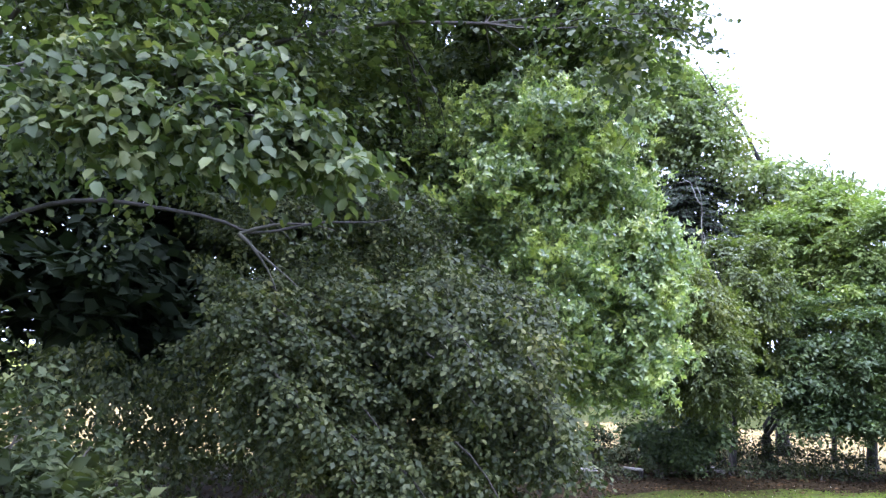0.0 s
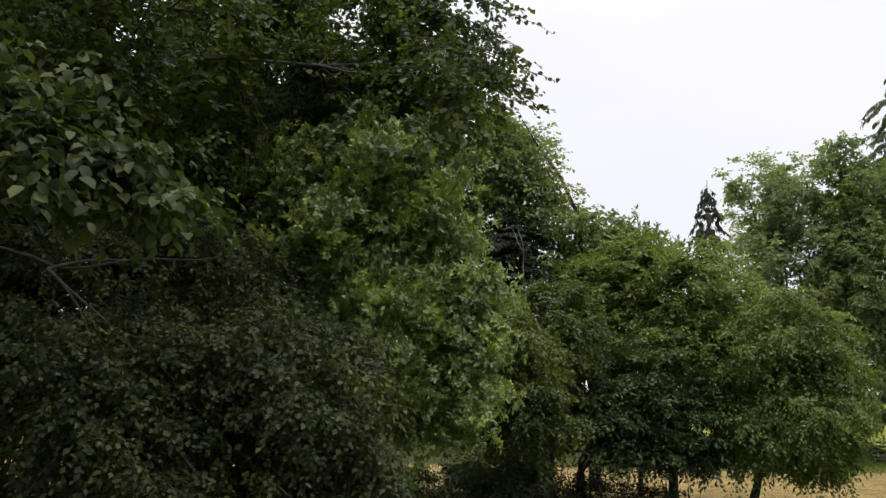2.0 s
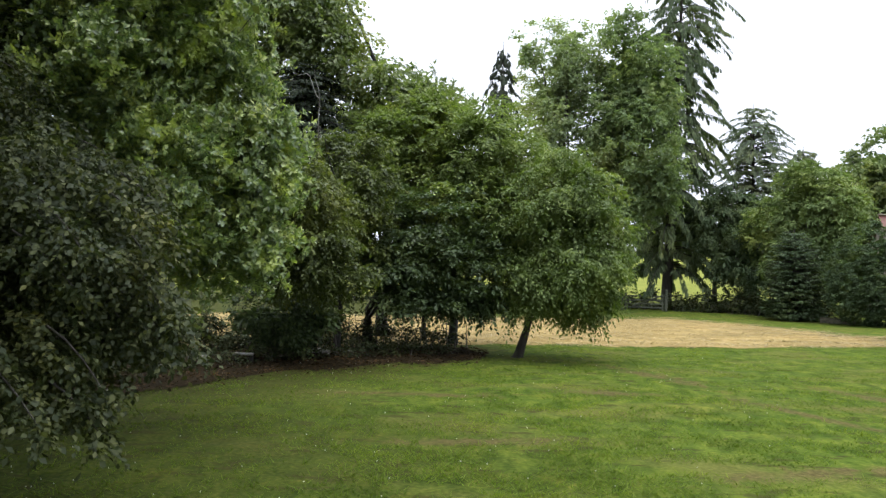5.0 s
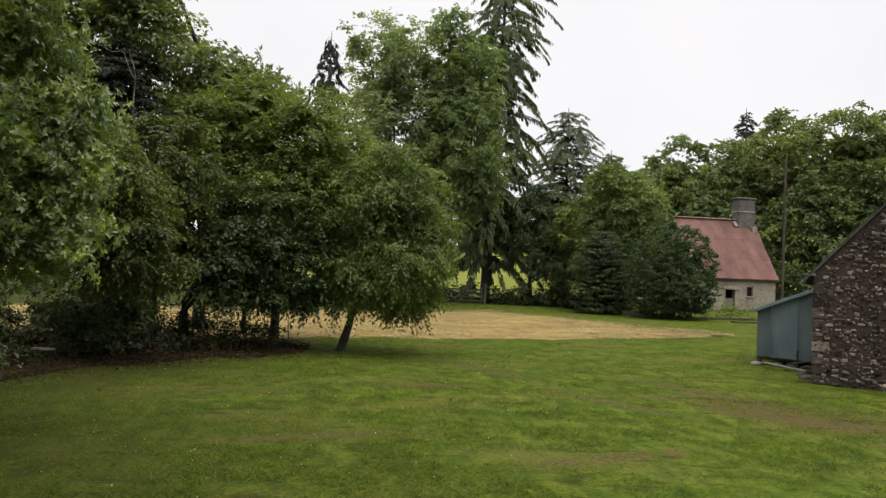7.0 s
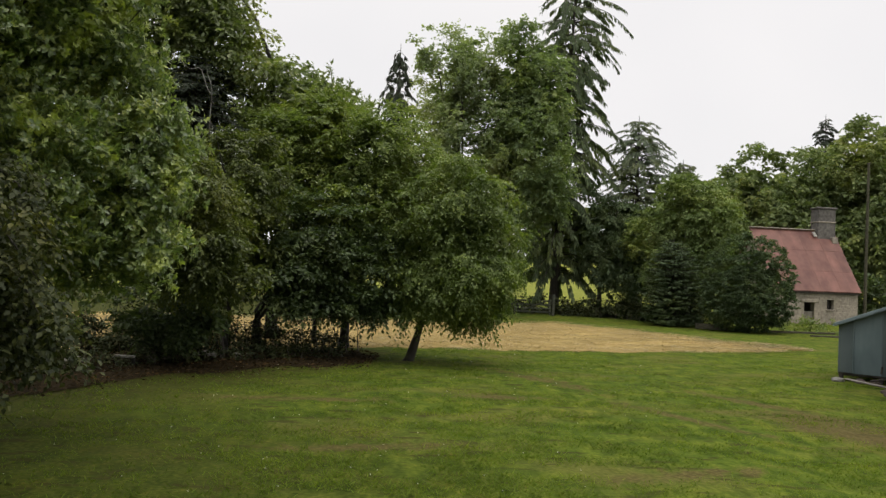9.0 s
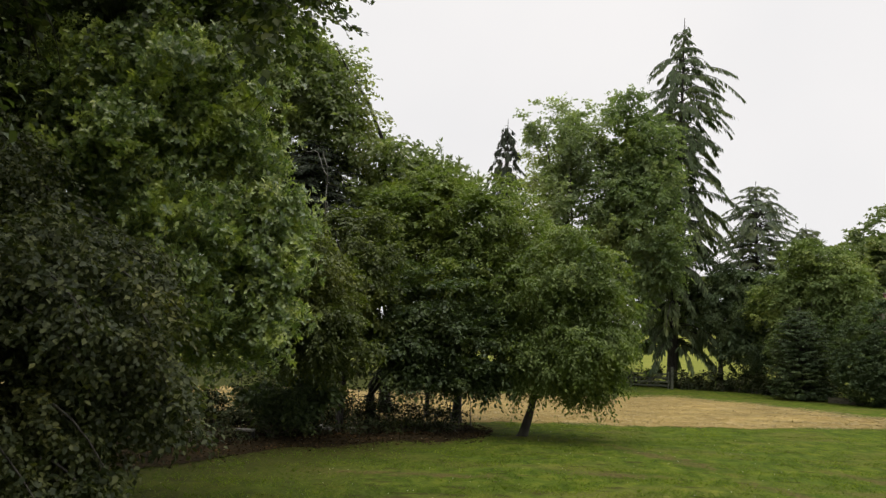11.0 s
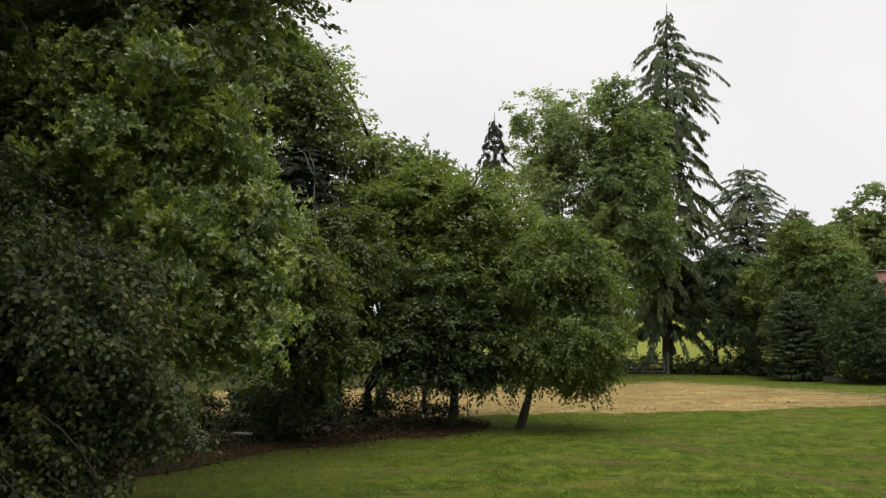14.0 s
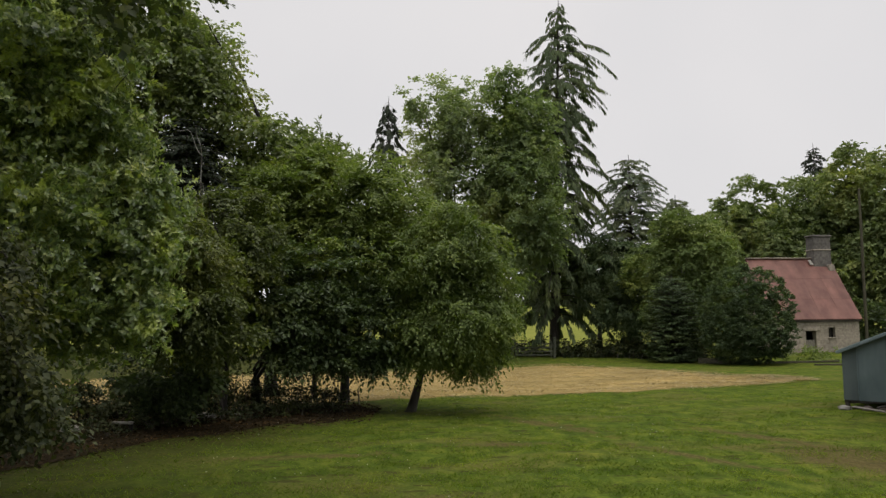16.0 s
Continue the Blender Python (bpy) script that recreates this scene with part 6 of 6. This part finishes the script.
# ---- low branch of the shade tree with its large leaves ----
def round_leaf(length, width):
    """A broad blade, widest past its middle, folded along the rib and bowed."""
    t = np.linspace(0, 1, 9)
    w = width * 0.5 * np.sin(np.pi * t ** 1.25) ** 0.75
    w[0], w[-1] = 0.0015, 0.0015
    rib = np.stack([0 * t, length * t, -0.16 * length * t ** 2], -1)
    lift = 0.28 * w + 0.06 * w * np.sin(9 * t)
    left, right = rib + np.stack([-w, 0 * t, lift], -1), rib + np.stack([w, 0 * t, lift], -1)
    i = np.arange(8)
    F = np.concatenate([np.stack([i, i + 1, i + 10, i + 9], -1), np.stack([i + 18, i + 19, i + 1, i], -1)])
    return np_mesh("leaf", np.concatenate([rib, left, right]), F, True)


def low_branch():
    limb_line = np.array([near_tree.matrix_world.translation[:]])
    base = np.array(near_tree.matrix_world.translation[:])
    tips = [sph(-41.5, 14.8, 3.5), sph(-46, 18, 3.6), sph(-50, 20.5, 3.7), sph(-54, 17, 3.6), sph(-58, 19.5, 3.8), sph(-48, 14.5, 3.5), sph(-62, 15.5, 3.8), sph(-53, 21.5, 3.7), sph(-44.5, 16.0, 3.4), sph(-56, 14.6, 3.6), sph(-43.0, 15.2, 3.5), sph(-58.5, 16.5, 3.6), sph(-51, 15.8, 3.4), sph(-47.5, 20.0, 3.7)]
    stem = sph(-66, 17.5, 4.2)
    main = np.concatenate([bend(np.array([base[0], base[1], 3.2]), stem, 0.9, 9, 0.02), bend(stem, sph(-45, 16.5, 3.55), 0.05, 8, 0.03)[1:]]) - base
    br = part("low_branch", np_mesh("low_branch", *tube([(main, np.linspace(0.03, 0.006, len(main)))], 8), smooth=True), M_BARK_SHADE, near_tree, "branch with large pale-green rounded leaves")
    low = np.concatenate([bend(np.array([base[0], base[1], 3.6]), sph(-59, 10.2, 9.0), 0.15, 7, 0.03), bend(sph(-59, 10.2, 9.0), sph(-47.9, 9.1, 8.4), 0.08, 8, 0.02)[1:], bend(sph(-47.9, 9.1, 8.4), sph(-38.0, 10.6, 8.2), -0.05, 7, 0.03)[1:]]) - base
    part("limb", np_mesh("limb", *tube([(low, np.linspace(0.032, 0.007, len(low)))], 8), smooth=True), M_BARK_SHADE, near_tree, "bare crooked limb, bark darkened for the crown's shade")
    for target in ((-45.5, 4.5, 8.2), (-44.2, 5.5, 8.1), (-42, 9.6, 8.3)):
        fork = bend(sph(-48.5, 9.0, 8.4), sph(*target), 0.06, 7, 0.04) - base
        part("limb", np_mesh("limb", *tube([(fork, np.linspace(0.02, 0.005, 7))], 6), smooth=True), M_BARK_BLACKISH, near_tree)
    tw = []
    me = None
    placed = 0
    for tip in tips:
        tip = tip - base
        k = int(np.argmin(np.linalg.norm(main[8:] - tip, axis=1))) + 8
        k = max(8, k - 2)
        line = bend(main[k], tip, 0.03, 7, 0.05)
        tw.append((line, np.linspace(0.010, 0.003, 7)))
        for j in range(22):
            if placed >= 300:
                break
            t = rng.uniform(0.15, 1.05)
            i = min(5, int(t * 6))
            p = line[i] + (line[i + 1] - line[i]) * (t * 6 - i) + rng.normal(0, 0.07, 3)
            if me is None:
                me = round_leaf(0.074, 0.052)
                me.materials.append(M_BIGLEAF)
            ob = new("leaf", me)
            ob.parent = br
            q = Euler((rng.normal(-0.8, 0.45), rng.normal(0, 0.5), rng.uniform(0, 6.28)))
            ob.matrix_basis = Matrix.LocRotScale(Vector(p), q, Vector((1, 1, 1)) * rng.uniform(0.42, 1.0))
            placed += 1
    part("branchwork", np_mesh("branchwork", *tube(tw, 5)), M_BARK_BLACKISH, near_tree)["kind"] = "stuff"
    # the leaves behind them
    C = np.array([line[i] for line, _ in tw for i in (2, 3, 4, 5, 6)]) + rng.normal(0, 0.05, (len(tw) * 5, 3))
    O = unit(np.array([line[6] - line[0] for line, _ in tw for _ in range(5)]))
    part("branch_leaves", np_mesh("branch_leaves", *foliage(C, O, 0.20, 10, 6, 0.062, 0.64, 0.4, 0.6, True)), M_NEARLEAF, near_tree)["kind"] = "stuff"


def big_leaf_mat():
    m = leaf_mat("leaf_big", (0.028, 0.044, 0.017), (0.047, 0.066, 0.025), (0.088, 0.102, 0.036), 2.0, 0.3, 0.55, 0.25)
    n, l = m.node_tree.nodes, m.node_tree.links
    oi = n.new("ShaderNodeObjectInfo")
    for link in list(l):
        if link.from_socket.name == "Random Per Island":
            target = link.to_socket
            l.remove(link)
            l.new(oi.outputs["Random"], target)
            break
    return m


M_BIGLEAF = big_leaf_mat()
low_branch()

# ---- grass, straw, clover ----
blades("lawn_grass", 260000, lawn_region, 0.045, 0.009, M_GRASSBLADE, "short uneven green grass of the lawn", "grass", 1.5)


def tuft_region(n):
    r = 8.5 + 22.0 * rng.random(n // 14) ** 1.1
    az = np.radians(rng.uniform(-40, 33, n // 14))
    x, y = np.repeat(r * np.sin(az), 14), np.repeat(r * np.cos(az), 14)
    x, y = x + rng.normal(0, 0.06, len(x)), y + rng.normal(0, 0.06, len(x))
    ok = (y < np.interp(x, *HAY_NEAR) + 0.3) & ((x > -1.8) | (y < np.interp(x, *BED_NEAR) + 0.4))
    return x[ok], y[ok]


blades("grass_tufts", 2600, tuft_region, 0.085, 0.008, M_GRASSBLADE, "taller tufts in the lawn", "grass", 1.2)
blades("loose_straw", 60000, hay_region, 0.07, 0.014, M_STRAW, "loose dry straw on the hay strip", "straw", 3.0, 0.06)


def clover():
    n = 260
    r = 9 + 20 * rng.random(n)
    az = np.radians(rng.uniform(-40, 15, n))
    x, y = r * np.sin(az), r * np.cos(az)
    ok = y < np.interp(x, *HAY_NEAR) - 1
    x, y = x[ok], y[ok]
    c = np.stack([x, y, gz(x, y) + 0.06], -1)
    o = np.array([[1, 0, 0], [0, 1, 0], [-1, 0, 0], [0, -1, 0], [0, 0, 1], [0, 0, -1]], float) * 0.009
    V = (c[:, None] + o[None]).reshape(-1, 3)
    f = np.array([[0, 1, 4], [1, 2, 4], [2, 3, 4], [3, 0, 4], [1, 0, 5], [2, 1, 5], [3, 2, 5], [0, 3, 5]])
    F = (np.arange(len(c))[:, None, None] * 6 + f[None]).reshape(-1, 3)
    ob = new("clover_flowers", np_mesh("clover_flowers", V, F))
    ob.data.materials.append(M_PETAL)
    tagged(ob, "small white clover flowers scattered in the grass", "flowers", "", "stuff")


clover()


def litter():
    """Dry leaves on the bed under the trees."""
    n = 9000
    x = rng.uniform(-15, -2, n)
    a, b = np.interp(x, *BED_NEAR), np.interp(x, *BED_FAR)
    y = a - 2.2 * rng.random(n) ** 2 + (b - a + 0.3) * rng.random(n) ** 1.2
    P = np.stack([x, y, gz(x, y) + 0.065 + 0.02 * rng.random(n)], -1)
    N = unit(np.array([0, 0, 1.0]) + rng.normal(0, 0.35, (n, 3)))
    D = unit(rng.normal(0, 1, (n, 3)) * np.array([1, 1, 0.15]))
    L = rng.uniform(0.05, 0.11, n)
    ob = new("dry_leaves", np_mesh("dry_leaves", *leaf_arrays(P, D, N, L, L * 0.6, 0.2)))
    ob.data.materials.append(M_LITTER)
    tagged(ob, "brown fallen leaves under the trees", "leaves", "", "stuff")


litter()
